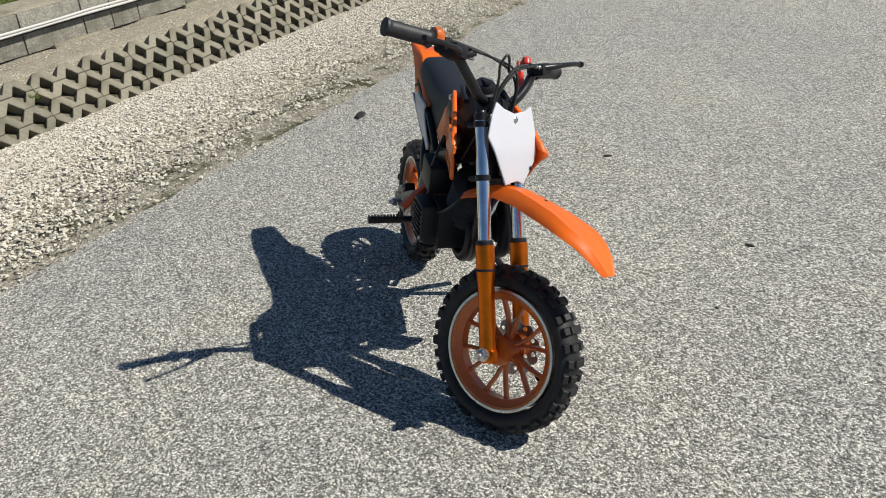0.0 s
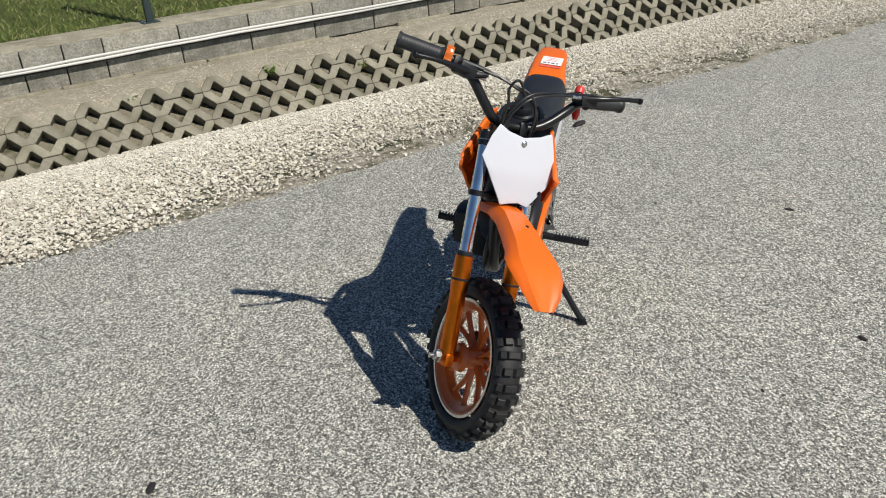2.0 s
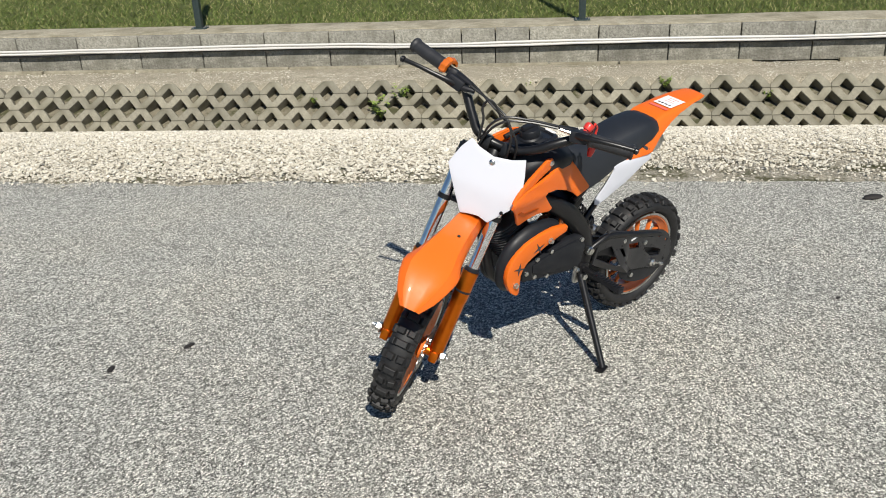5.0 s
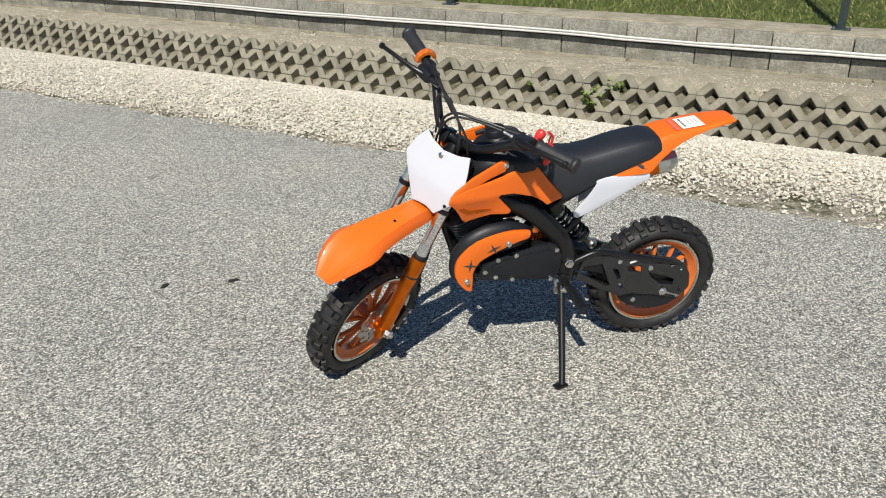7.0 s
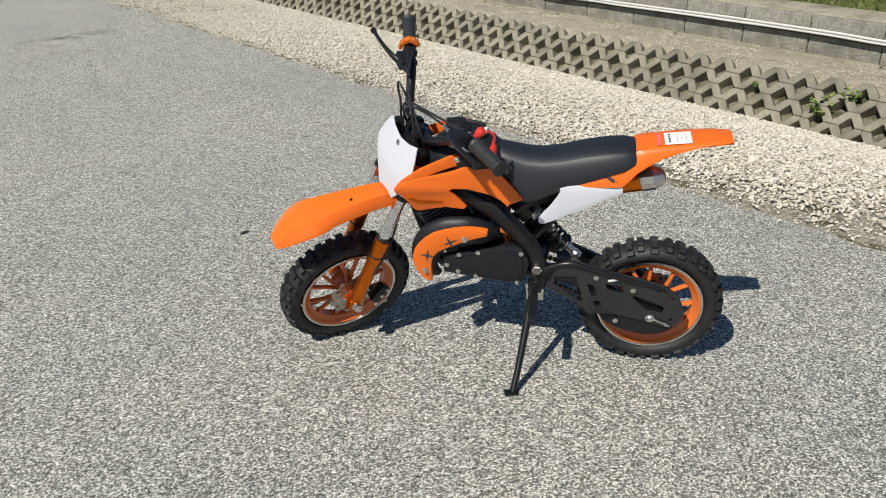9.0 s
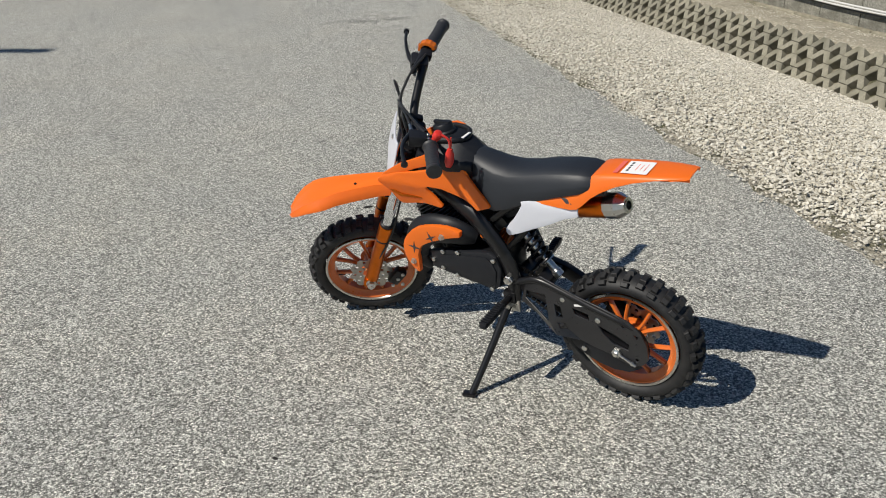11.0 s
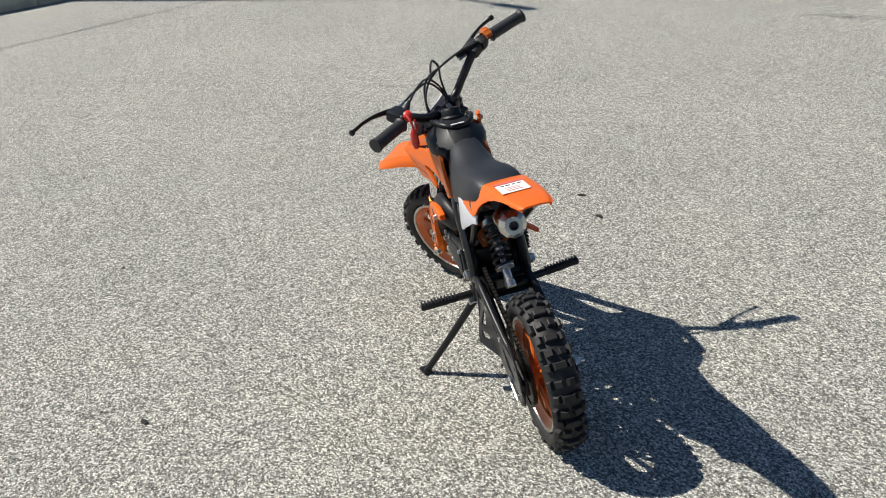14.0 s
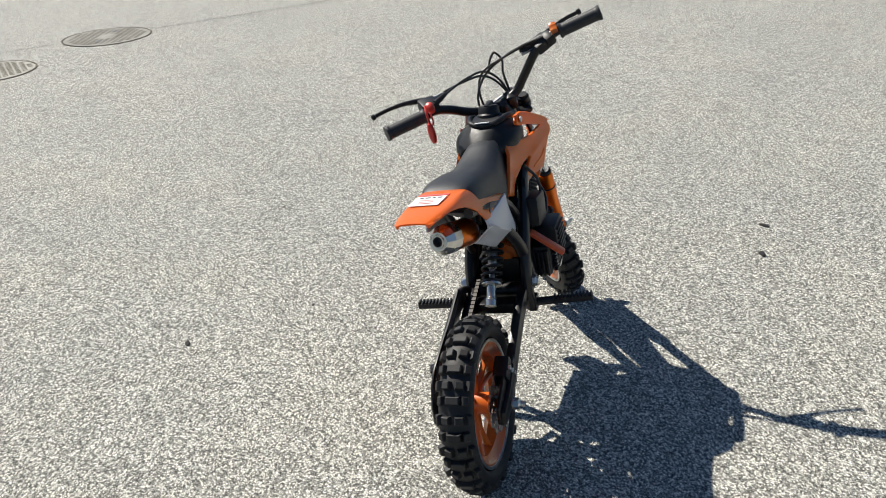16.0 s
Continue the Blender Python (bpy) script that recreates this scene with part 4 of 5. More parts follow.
# chain guard and chain on the near side
guard = [(0.262, 0.262), (0.247, 0.320), (0.205, 0.353), (0.158, 0.338), (0.114, 0.324), (0.049, 0.310), (0.000, 0.297), (-0.029, 0.288), (-0.058, 0.266), (-0.076, 0.232), (-0.081, 0.193), (-0.069, 0.172), (-0.043, 0.158), (0.000, 0.168), (0.021, 0.176), (0.066, 0.184), (0.094, 0.191), (0.146, 0.213), (0.219, 0.236)]
guard_holes = [
    [(0.192, 0.300), (0.172, 0.244), (0.180, 0.240), (0.248, 0.276), (0.246, 0.298)],
    [(0.164, 0.286), (0.147, 0.282), (0.138, 0.256), (0.152, 0.259)],
    [(0.147, 0.244), (0.131, 0.239), (0.125, 0.223), (0.140, 0.227)],
    [(0.118, 0.284), (0.076, 0.277), (0.072, 0.258), (0.112, 0.266)],
    [(0.067, 0.298), (0.052, 0.295), (0.058, 0.287)],
    [(0.033, 0.289), (0.014, 0.286), (0.021, 0.278)],
    [(-0.003, 0.280), (-0.026, 0.273), (-0.015, 0.266)],
    [(-0.043, 0.254), (-0.055, 0.252), (-0.049, 0.244)],
    [(0.050, 0.253), (0.001, 0.237), (-0.031, 0.221), (-0.029, 0.204), (0.012, 0.212), (0.039, 0.236)],
    circle(-0.052, 0.182, 0.0045, 8),
]
guard_bm = holed(guard, guard_holes, 0.004, xz(0.0735), 0.0010, lambda a, b: 0.55 * max(0.0, 0.300 - b) * max(0.0, 1 - abs(a - 0.160) / 0.045))
# solid lower lobe over the sprocket
lobe = [(0.135, 0.190), (0.118, 0.163), (0.086, 0.143), (0.050, 0.130), (0.010, 0.124), (-0.030, 0.130), (-0.058, 0.150), (-0.066, 0.185), (0.00, 0.205), (0.07, 0.205)]
part("sprocket_cover", plate(lobe, 0.003, xz(0.066), 0, 0.001), BLACK_PL, bike, "black plastic sprocket cover")
part("swingarm_tube", tube([(0.285, 0.070, 0.305), (0.250, 0.073, 0.325), (0.210, 0.075, 0.338), (0.150, 0.075, 0.325), (0.070, 0.075, 0.302), (0.000, 0.074, 0.284), (-0.040, 0.072, 0.268)], [0.009, 0.009, 0.009, 0.009, 0.009, 0.008, 0.006], 12, 5), BLACK, bike, "black swingarm tube")
chain_guard = part("chain_guard", guard_bm, GUARD, bike, "black plastic chain guard with openings")
for x, z in ((0.143, 0.302), (0.049, 0.270), (0.086, 0.171)):
    part("guard_bolt", lathe([(0, 0.0075), (0.005, 0.0075), (0.007, 0.004)], (x, 0.076, z), (x, 1, z), 8), STEEL, chain_guard)
part("guard_mark", box((0.096, 0.0776, 0.2985), (0.034, 0.001, 0.0065), Euler((0, 0.27, 0)).to_matrix(), 0.0), STICKER, chain_guard)
out = []
for k in range(180):
    a = 2 * math.pi * k / 180
    r = 0.063 + 0.0028 * math.sin(36 * a)
    out.append((r * math.cos(a), 0.187 + r * math.sin(a)))
part("sprocket", plate(out, 0.004, xz(0.042), 0, 0), BLACK, bike, "")
chain = bmesh.new()
loop = [(0.300, 0.345), (0.16, 0.300), (0.0, 0.252), (-0.045, 0.235), (-0.065, 0.187), (-0.045, 0.140), (0.0, 0.123), (0.15, 0.205), (0.300, 0.280)]
line = smooth_line([(x, 0.044, z) for x, z in loop], 12)
for p, q in zip(line, line[1:]):
    d = (q - p)
    add_box(chain, (p + q) / 2, (d.length * 0.8, 0.009, 0.009), Euler((0, -math.atan2(d.z, d.x), 0)).to_matrix(), 0.0)
part("chain", finish(chain, "chain", CHAIN, 30, False), CHAIN, bike, "roller drive chain")

# shock absorber
a, b = Vector((0.322, 0.0, 0.450)), Vector((0.203, 0.0, 0.326))
shock = part("shock_absorber", lathe([(-0.012, 0.012), (0.010, 0.014), (0.012, 0.022), (0.018, 0.022), (0.020, 0.011), (0.100, 0.011), (0.102, 0.007), (0.165, 0.007), (0.172, 0.012), (0.186, 0.012)], a, b, 18), STEEL, bike, "rear shock absorber")
ax = (b - a).normalized()
s1 = Vector((0, 1, 0))
s2 = ax.cross(s1)
coil = [a + ax * (0.020 + 0.118 * k / 84) + 0.022 * (math.cos(2 * math.pi * k / 12) * s1 + math.sin(2 * math.pi * k / 12) * s2) for k in range(85)]
part("spring", tube(coil, 0.0042, 8, 1), BLACK, shock, "black coil spring")
part("spring_seat", lathe([(0.136, 0.024), (0.141, 0.024), (0.143, 0.0105), (0.172, 0.0105), (0.176, 0.0135), (0.190, 0.0135)], a, b, 18), STEEL, shock, "silver lower shock mount")
part("preload_ring", lathe([(0.018, 0.024), (0.026, 0.024)], a, b, 18), ALU, shock)

# ---------- engine ----------
engine = part("engine", box((0.410, -0.005, 0.318), (0.175, 0.130, 0.095), None, 0.014), BLACK, bike, "black two-stroke engine")
cover = [(0.530, 0.349), (0.488, 0.359), (0.433, 0.369), (0.372, 0.383), (0.345, 0.385), (0.326, 0.376), (0.311, 0.345), (0.317, 0.292), (0.336, 0.276), (0.445, 0.287), (0.530, 0.298)]
part("engine_cover", plate(cover, 0.018, xz(0.068), 0, 0.006), BLACK_PL, engine, "black side cover")
rib = [(0.500, 0.340), (0.470, 0.351), (0.410, 0.363), (0.352, 0.372), (0.336, 0.362), (0.324, 0.338), (0.328, 0.304), (0.345, 0.290), (0.440, 0.300), (0.498, 0.316)]
part("cover_rib", plate(rib, 0.004, xz(0.0855), 0, 0.002), BLACK_PL, engine)
for x, z in ((0.487, 0.357), (0.439, 0.366), (0.331, 0.369), (0.520, 0.324), (0.491, 0.306), (0.446, 0.294), (0.340, 0.281)):
    part("cover_bolt", lathe([(0, 0.0065), (0.005, 0.0065), (0.0065, 0.004)], (x, 0.086, z), (x, 1, z), 8), STEEL, engine)
ca, cb = Vector((0.490, 0.0, 0.36)), Vector((0.575, 0.0, 0.485))
cylinder = part("cylinder", lathe([(0, 0.034), (0.125, 0.034), (0.135, 0.020)], ca, cb, 20), BLACK, engine, "black finned engine cylinder")
for k in range(12):
    h = 0.020 + k * 0.0095
    part("fin", lathe([(h, 0.056), (h + 0.002, 0.060), (h + 0.0035, 0.060), (h + 0.0050, 0.056)], ca, cb, 20), FIN, cylinder)
# fat curled exhaust chamber with its crescent heat guard
chamber = tube([(0.400, 0.052, 0.402), (0.425, 0.068, 0.414), (0.465, 0.078, 0.423), (0.512, 0.079, 0.417), (0.550, 0.079, 0.397), (0.573, 0.078, 0.362), (0.576, 0.076, 0.323), (0.562, 0.072, 0.297), (0.545, 0.066, 0.281)], [0.020, 0.031, 0.039, 0.042, 0.042, 0.039, 0.033, 0.022, 0.013], 20, 6, 0.55)
part("exhaust_chamber", finish(chamber, "exhaust_chamber", BLACK_PL, 50), BLACK_PL, engine, "fat black curled exhaust chamber")
cres = [(0.411, 0.444), (0.432, 0.447), (0.456, 0.448), (0.480, 0.446), (0.502, 0.442), (0.527, 0.435), (0.549, 0.426), (0.570, 0.411), (0.587, 0.393), (0.598, 0.376), (0.603, 0.359), (0.604, 0.344), (0.601, 0.328), (0.592, 0.308), (0.578, 0.291), (0.566, 0.283), (0.557, 0.283), (0.556, 0.312), (0.556, 0.338), (0.550, 0.356), (0.539, 0.371), (0.522, 0.382), (0.501, 0.393), (0.469, 0.408), (0.440, 0.419), (0.413, 0.427)]
part("crescent_guard", plate(cres, 0.016, xz(0.092), 1, 0.005), ORANGE, engine, "orange plastic crescent guard with black plates for its shaded cut-outs")
# black stars laid on the guard paint the dark of its cut-outs
for x, z, r in ((0.506, 0.405, 0.3), (0.565, 0.362, 0.9)):
    star = [((0.019 if k % 2 else 0.0042) * math.cos(t), (0.019 if k % 2 else 0.0042) * math.sin(t)) for k, t in enumerate(np.linspace(r, r + 2 * math.pi, 8, endpoint=False).tolist())]
    part("cutout_shade", plate([(x + p, z + q) for p, q in star], 0.001, xz(0.1082), 0, 0), INK_HOLE, engine)
for x, z in ((0.469, 0.417), (0.572, 0.317)):
    part("guard_bolt", lathe([(0, 0.0085), (0.003, 0.0085), (0.004, 0.006), (0.009, 0.006)], (x, 0.107, z), (x, 1, z), 8), STEEL, engine)
part("intake_boot", tube([(0.392, 0.030, 0.408), (0.372, 0.036, 0.428), (0.345, 0.036, 0.440)], 0.018, 12, 4), BLACK_PL, engine)
part("carburettor", box((0.378, 0.030, 0.420), (0.020, 0.050, 0.030), None, 0.006), AMBER, engine, "orange carburettor insulator")
starter = lathe([(0.050, 0.046), (0.098, 0.046), (0.112, 0.040), (0.116, 0.018)], (0.450, 0, 0.318), (0.450, -1, 0.318), 36)
part("starter_housing", finish(starter, "starter_housing", BLACK_PL, 35), BLACK_PL, engine, "black pull-starter housing")
for k in range(7):
    part("cooling_fin", box((0.383, -0.040 - 0.010 * k, 0.320), (0.020, 0.005, 0.066), None, 0.0015), BLACK_PL, engine)
for k in range(6):
    part("cooling_fin", box((0.440, -0.112, 0.290 + 0.011 * k), (0.076, 0.010, 0.005), None, 0.0015), BLACK_PL, engine)
part("starter_rim", lathe([(0.112, 0.039), (0.116, 0.039), (0.116, 0.032), (0.112, 0.032)], (0.450, 0, 0.318), (0.450, -1, 0.318), 32, True), ALU, engine, "bare metal starter rim")
part("side_guard", box((0.3855, -0.103, 0.374), (0.022, 0.098, 0.013), Euler((0.71, 0, 0.12)).to_matrix(), 0.004), BAR_RED, engine, "red-orange plastic guard bar")
part("cylinder_shroud", box((0.492, -0.034, 0.345), (0.088, 0.096, 0.112), None, 0.012), BLACK_PL, engine, "black plastic cylinder shroud")
part("fan_housing", box((0.440, -0.066, 0.322), (0.112, 0.080, 0.080), None, 0.010), BLACK_PL, engine, "black ribbed fan housing")
finned = part("cooling_cover", lathe([(0, 0.026), (0.050, 0.026), (0.060, 0.018)], (0.385, -0.008, 0.372), (0.300, -0.010, 0.362), 18), RIM_ORANGE, engine, "orange finned cooling cover")
for k in range(6):
    h = 0.008 + 0.0085 * k
    part("fin", lathe([(h, 0.032), (h + 0.0008, 0.035), (h + 0.0028, 0.035), (h + 0.0036, 0.032)], (0.385, -0.008, 0.372), (0.300, -0.010, 0.362), 18), RIM_ORANGE, finned)
part("air_box", box((0.428, -0.060, 0.446), (0.088, 0.070, 0.072), Euler((0, 0.15, 0)).to_matrix(), 0.009), BLACK_PL, engine, "black plastic air filter box")
starter = part("starter_housing", box((0.472, -0.092, 0.350), (0.090, 0.056, 0.090), None, 0.012), BLACK_PL, engine, "black ribbed starter housing")
for k in range(6):
    part("rib", box((0.472, -0.1215, 0.318 + 0.0128 * k), (0.070, 0.006, 0.005), None, 0.0015), BLACK_PL, starter)
part("fuel_line", tube([(0.45, -0.06, 0.55), (0.47, -0.085, 0.50), (0.44, -0.085, 0.45), (0.41, -0.05, 0.42)], 0.0035, 8, 5), CABLE, engine)
part("plug_lead", tube([(0.575, 0.0, 0.485), (0.60, -0.03, 0.47), (0.58, -0.07, 0.42), (0.52, -0.08, 0.38)], 0.0035, 8, 5), CABLE, engine)

# exhaust
part("exhaust_header", tube([(0.540, -0.010, 0.390), (0.572, -0.012, 0.352), (0.574, -0.014, 0.308), (0.550, -0.016, 0.276), (0.510, -0.018, 0.268), (0.470, -0.020, 0.285)], [0.012, 0.012, 0.013, 0.013, 0.013, 0.013], 14, 5), BLACK, bike, "black exhaust header pipe")
part("exhaust_pipe", tube([(0.430, -0.050, 0.300), (0.350, -0.060, 0.31), (0.285, -0.062, 0.42), (0.215, -0.042, 0.50), (0.130, -0.012, 0.535)], [0.016, 0.016, 0.014, 0.013, 0.014], 14, 5), BLACK, bike, "black exhaust pipe")
ea, eb = Vector((0.150, -0.004, 0.524)), Vector((0.002, 0.017, 0.568))
muffler = part("muffler", lathe([(0, 0.014), (0.012, 0.026), (0.020, 0.029), (0.118, 0.030), (0.122, 0.028)], ea, eb, 20), ANODIZED, bike, "orange anodised muffler with steel end cap")
part("end_cap", lathe([(0.104, 0.0302), (0.106, 0.0314), (0.136, 0.0308), (0.151, 0.0220), (0.157, 0.0195), (0.157, 0.0140), (0.122, 0.0138), (0.106, 0.0255)], ea, eb, 12, True), STEEL, muffler, "faceted brushed steel end cap", None, 20)
part("outlet", lathe([(0.140, 0.0134), (0.1590, 0.0134), (0.1590, 0.0104), (0.120, 0.0098)], ea, eb, 20, True), STEEL, muffler, "round steel outlet")
# black plug that paints the darkness down the outlet
part("bore_shade", lathe([(0.118, 0.0108), (0.140, 0.0100)], ea, eb, 20), INK_HOLE, muffler)
part("muffler_band", lathe([(0.020, 0.0292), (0.021, 0.0304), (0.027, 0.0304), (0.028, 0.0292)], ea, eb, 24), STEEL, muffler, "thin steel band")

# ---------- bodywork ----------
def seat_ring(x, zt, zb, w):
    h = zt - zb
    half = [(0.0, zt), (0.30 * w, zt - 0.001), (0.56 * w, zt - 0.05 * h), (0.735 * w, zt - 0.135 * h), (0.785 * w, zt - 0.175 * h), (0.88 * w, zt - 0.36 * h), (0.96 * w, zt - 0.60 * h), (w, zt - 0.82 * h), (0.96 * w, zb), (0.5 * w, zb - 0.002)]
    far = float(np.interp(x, [0.06, 0.20, 0.40], [0.93, 0.84, 0.84]))
    return [(x, y, z) for y, z in half] + [(x, 0.0, zb - 0.002)] + [(x, -y * far, z) for y, z in half[:0:-1]]


sr = [(0.412, 0.636, 0.590, 0.040), (0.395, 0.640, 0.555, 0.052), (0.360, 0.632, 0.520, 0.062), (0.325, 0.624, 0.510, 0.068), (0.285, 0.621, 0.525, 0.070), (0.240, 0.628, 0.548, 0.070), (0.190, 0.641, 0.570, 0.071), (0.140, 0.649, 0.590, 0.070), (0.100, 0.652, 0.602, 0.066), (0.075, 0.648, 0.612, 0.058), (0.058, 0.637, 0.620, 0.044)]
part("seat", loft([seat_ring(*r) for r in sr]), SEAT, bike, "black vinyl saddle", Matrix.Translation((0, 0.011, 0)), 50)
tank_r = [(0.580, 0.598, 0.552, 0.028), (0.564, 0.634, 0.545, 0.052), (0.532, 0.660, 0.540, 0.072), (0.490, 0.672, 0.535, 0.080), (0.450, 0.668, 0.535, 0.080), (0.415, 0.652, 0.545, 0.070), (0.393, 0.634, 0.570, 0.054)]


def tank_ring(x, zt, zb, w):
    """A faceted section: flat top, sloping shoulders, upright sides."""
    h = zt - zb
    half = [(0.0, zt), (0.40 * w, zt), (0.50 * w, zt - 0.05 * h), (0.92 * w, zt - 0.24 * h), (w, zt - 0.34 * h), (0.98 * w, zt - 0.46 * h), (0.84 * w, zb + 0.30 * h), (0.78 * w, zb)]
    far = float(np.interp(x, [0.393, 0.415, 0.450, 0.500], [0.78, 0.80, 0.88, 0.96]))
    return [(x, y, z) for y, z in half] + [(x, -y * far, z) for y, z in half[:0:-1]]


tank = part("fuel_tank", loft([tank_ring(*r) for r in tank_r]), BLACK_PL, bike, "black plastic fuel tank", Matrix.Translation((-0.008, 0.014, 0)), 33)
part("fuel_cap", lathe([(0, 0.030), (0.006, 0.030), (0.010, 0.026), (0.024, 0.025), (0.028, 0.022), (0.029, 0.008)], (0.497, 0.0, 0.664), (0.505, 0, 0.70), 20), BLACK_PL, tank, "black screw fuel cap")
part("cap_grip", box((0.503, 0, 0.693), (0.046, 0.012, 0.010), None, 0.003), BLACK_PL, tank)
ridge = [(0.535, -0.050, 0.656), (0.490, -0.047, 0.667), (0.450, -0.036, 0.668), (0.436, -0.018, 0.664), (0.433, 0.0, 0.663), (0.436, 0.018, 0.664), (0.450, 0.036, 0.668), (0.490, 0.047, 0.667), (0.535, 0.050, 0.656)]
part("tank_ridge", tube(ridge, 0.0065, 10, 5), BLACK_PL, tank, "raised rim round the filler")
# small pale bar across the tank, behind the filler
part("tank_bar", box((0.433, 0.002, 0.6700), (0.008, 0.034, 0.002), Euler((0, 0.12, 0)).to_matrix(), 0.0004), STICKER, tank, "small pale bar across the tank")

# side shrouds: a broad blade with a raised arm to the front and a flared lower scoop
main = [(0.648, 0.568), (0.634, 0.577), (0.585, 0.586), (0.531, 0.594), (0.490, 0.602), (0.449, 0.617), (0.415, 0.622), (0.397, 0.606), (0.364, 0.566), (0.328, 0.524), (0.332, 0.519), (0.368, 0.503), (0.383, 0.517), (0.411, 0.533), (0.461, 0.552), (0.496, 0.556), (0.503, 0.550), (0.486, 0.530), (0.463, 0.502), (0.471, 0.494), (0.516, 0.500), (0.584, 0.490), (0.596, 0.499), (0.611, 0.522), (0.630, 0.544), (0.649, 0.557)]
arm = [(0.646, 0.569), (0.625, 0.585), (0.571, 0.611), (0.517, 0.632), (0.496, 0.640), (0.480, 0.638), (0.469, 0.628), (0.469, 0.618), (0.486, 0.611), (0.530, 0.599), (0.571, 0.583), (0.600, 0.572)]


def flare(a, b, out=0.034):
    front = max(0.0, min(1.05, (a - 0.40) / 0.24))
    low = max(0.0, (0.552 - b) / 0.060) * min(1.0, max(0.0, (a - 0.44) / 0.10))
    high = max(0.0, (b - 0.590) / 0.03) * (1 - front)
    crease = max(0.0, 1 - abs(b - 0.560 - 0.10 * (a - 0.55)) / 0.016)
    return out * front - 0.016 * low - 0.006 * high + 0.005 * crease * min(1.0, max(0.0, (a - 0.44) / 0.1))


def tuck(a, b):
    """How far out the far-side blade stands: close to the seat behind, flared in front."""
    low = max(0.0, (0.552 - b) / 0.060) * min(1.0, max(0.0, (a - 0.44) / 0.10))
    high = min(1.0, max(0.0, (b - 0.600) / 0.03)) * min(1.0, max(0.0, (0.50 - a) / 0.06))
    crease = max(0.0, 1 - abs(b - 0.560 - 0.10 * (a - 0.55)) / 0.016) * min(1.0, max(0.0, (a - 0.44) / 0.1))
    return float(np.interp(a, [0.33, 0.40, 0.48, 0.54, 0.65], [0.045, 0.044, 0.058, 0.071, 0.088])) - 0.006 * low - 0.016 * high + 0.005 * crease


def lifted(a, b):
    front = min(1.0, max(0.0, (a - 0.50) / 0.12)) * min(1.0, max(0.0, (b - 0.53) / 0.03))
    back = min(1.0, max(0.0, (0.46 - a) / 0.04)) * min(1.0, max(0.0, (b - 0.60) / 0.015))
    return (a, b + 0.022 * front + 0.012 * back)


for sgn in (-1, 1):
    # the near-side blade stands further out, clear of the turned number plate
    wide = tuck if sgn < 0 else functools.partial(flare, out=0.050)
    base = 0.0 if sgn < 0 else 0.080
    back = [(x - 0.018 * max(0.0, (x - 0.58) / 0.068), z) for x, z in main]
    shroud = part("tank_shroud", plate([lifted(x, z) for x, z in main] if sgn < 0 else back, 0.009, xz(base - 0.005, sgn), 3, 0.0034, wide), ORANGE, bike, "glossy orange tank shroud", None, 28)
    if sgn < 0:
        reach = plate([(x, z + 0.026) for x, z in arm], 0.010, xz(0.0, -1), 2, 0.0036, lambda a, b: 0.043 + 0.042 * max(0, (a - 0.46) / 0.185))
    else:
        reach = plate([(x - 0.018 * max(0.0, (x - 0.58) / 0.068), z) for x, z in arm], 0.010, xz(0.078), 2, 0.0036, lambda a, b: -0.002 + 0.050 * max(0, (a - 0.46) / 0.185))
    part("shroud_arm", reach, ORANGE, shroud, "")
    z = 0.627 if sgn > 0 else 0.653
    part("shroud_bolt", lathe([(0, 0.007), (0.003, 0.007), (0.005, 0.004)], (0.484, 0.091 if sgn > 0 else -0.060, z), (0.484, sgn, z), 10), STEEL, shroud)
    scoop = [(0.604, 0.536), (0.592, 0.538), (0.575, 0.526), (0.520, 0.520), (0.520, 0.516), (0.580, 0.517)]
    part("shroud_groove", plate(scoop, 0.0012, xz(base + 0.0045, sgn), 1, 0, wide), ANODIZED, shroud)
    # white side panel
    panel = [(0.246, 0.563), (0.204, 0.566), (0.157, 0.567), (0.112, 0.569), (0.098, 0.566), (0.096, 0.546), (0.128, 0.535), (0.172, 0.510), (0.214, 0.488), (0.250, 0.467), (0.280, 0.453), (0.290, 0.456), (0.292, 0.468), (0.280, 0.487), (0.266, 0.504), (0.250, 0.530), (0.241, 0.548)]
    part("side_panel", plate(panel, 0.004, xz(0.0555 if sgn < 0 else 0.072, sgn), 2, 0.0015, lambda a, b: 0.007 * math.sin(max(0.0, min(1.0, (0.300 - a) / 0.21)) * math.pi) - 0.10 * max(0.0, 0.50 - b) * max(0.0, min(1.0, (0.275 - a) / 0.06)) - 0.35 * max(0.0, b - 0.556)), WHITE, bike, "white plastic side panel", None, 28)
lip = [[(x, -0.0645, z + 0.004), (x, -0.054, z - 0.006), (x + 0.004, -0.038, z - 0.022), (x + 0.010, -0.020, z - 0.040)] for x, z in ((0.097, 0.552), (0.115, 0.544), (0.138, 0.531), (0.165, 0.516), (0.195, 0.499), (0.230, 0.480))]
part("panel_lip", shell(loft(lip, False, False), 0.003), WHITE, bike, "white plastic inner lip of the side panel", None, 40)

lip = []
for x, z in ((0.472, 0.637), (0.500, 0.638), (0.535, 0.626), (0.571, 0.610), (0.605, 0.594), (0.632, 0.578)):
    yo = 0.053 + 0.042 * (x - 0.46) / 0.185
    z += 0.026
    lip.append([(x, -yo, z - 0.004), (x, -yo + 0.002, z + 0.002), (x, -yo + 0.006, z + 0.0035), (x - 0.002, -yo + 0.011, z + 0.002)])
part("shroud_lip", shell(loft(lip, False, False), 0.003), ORANGE, bike, "orange plastic lip that folds over to the tank", None, 40)

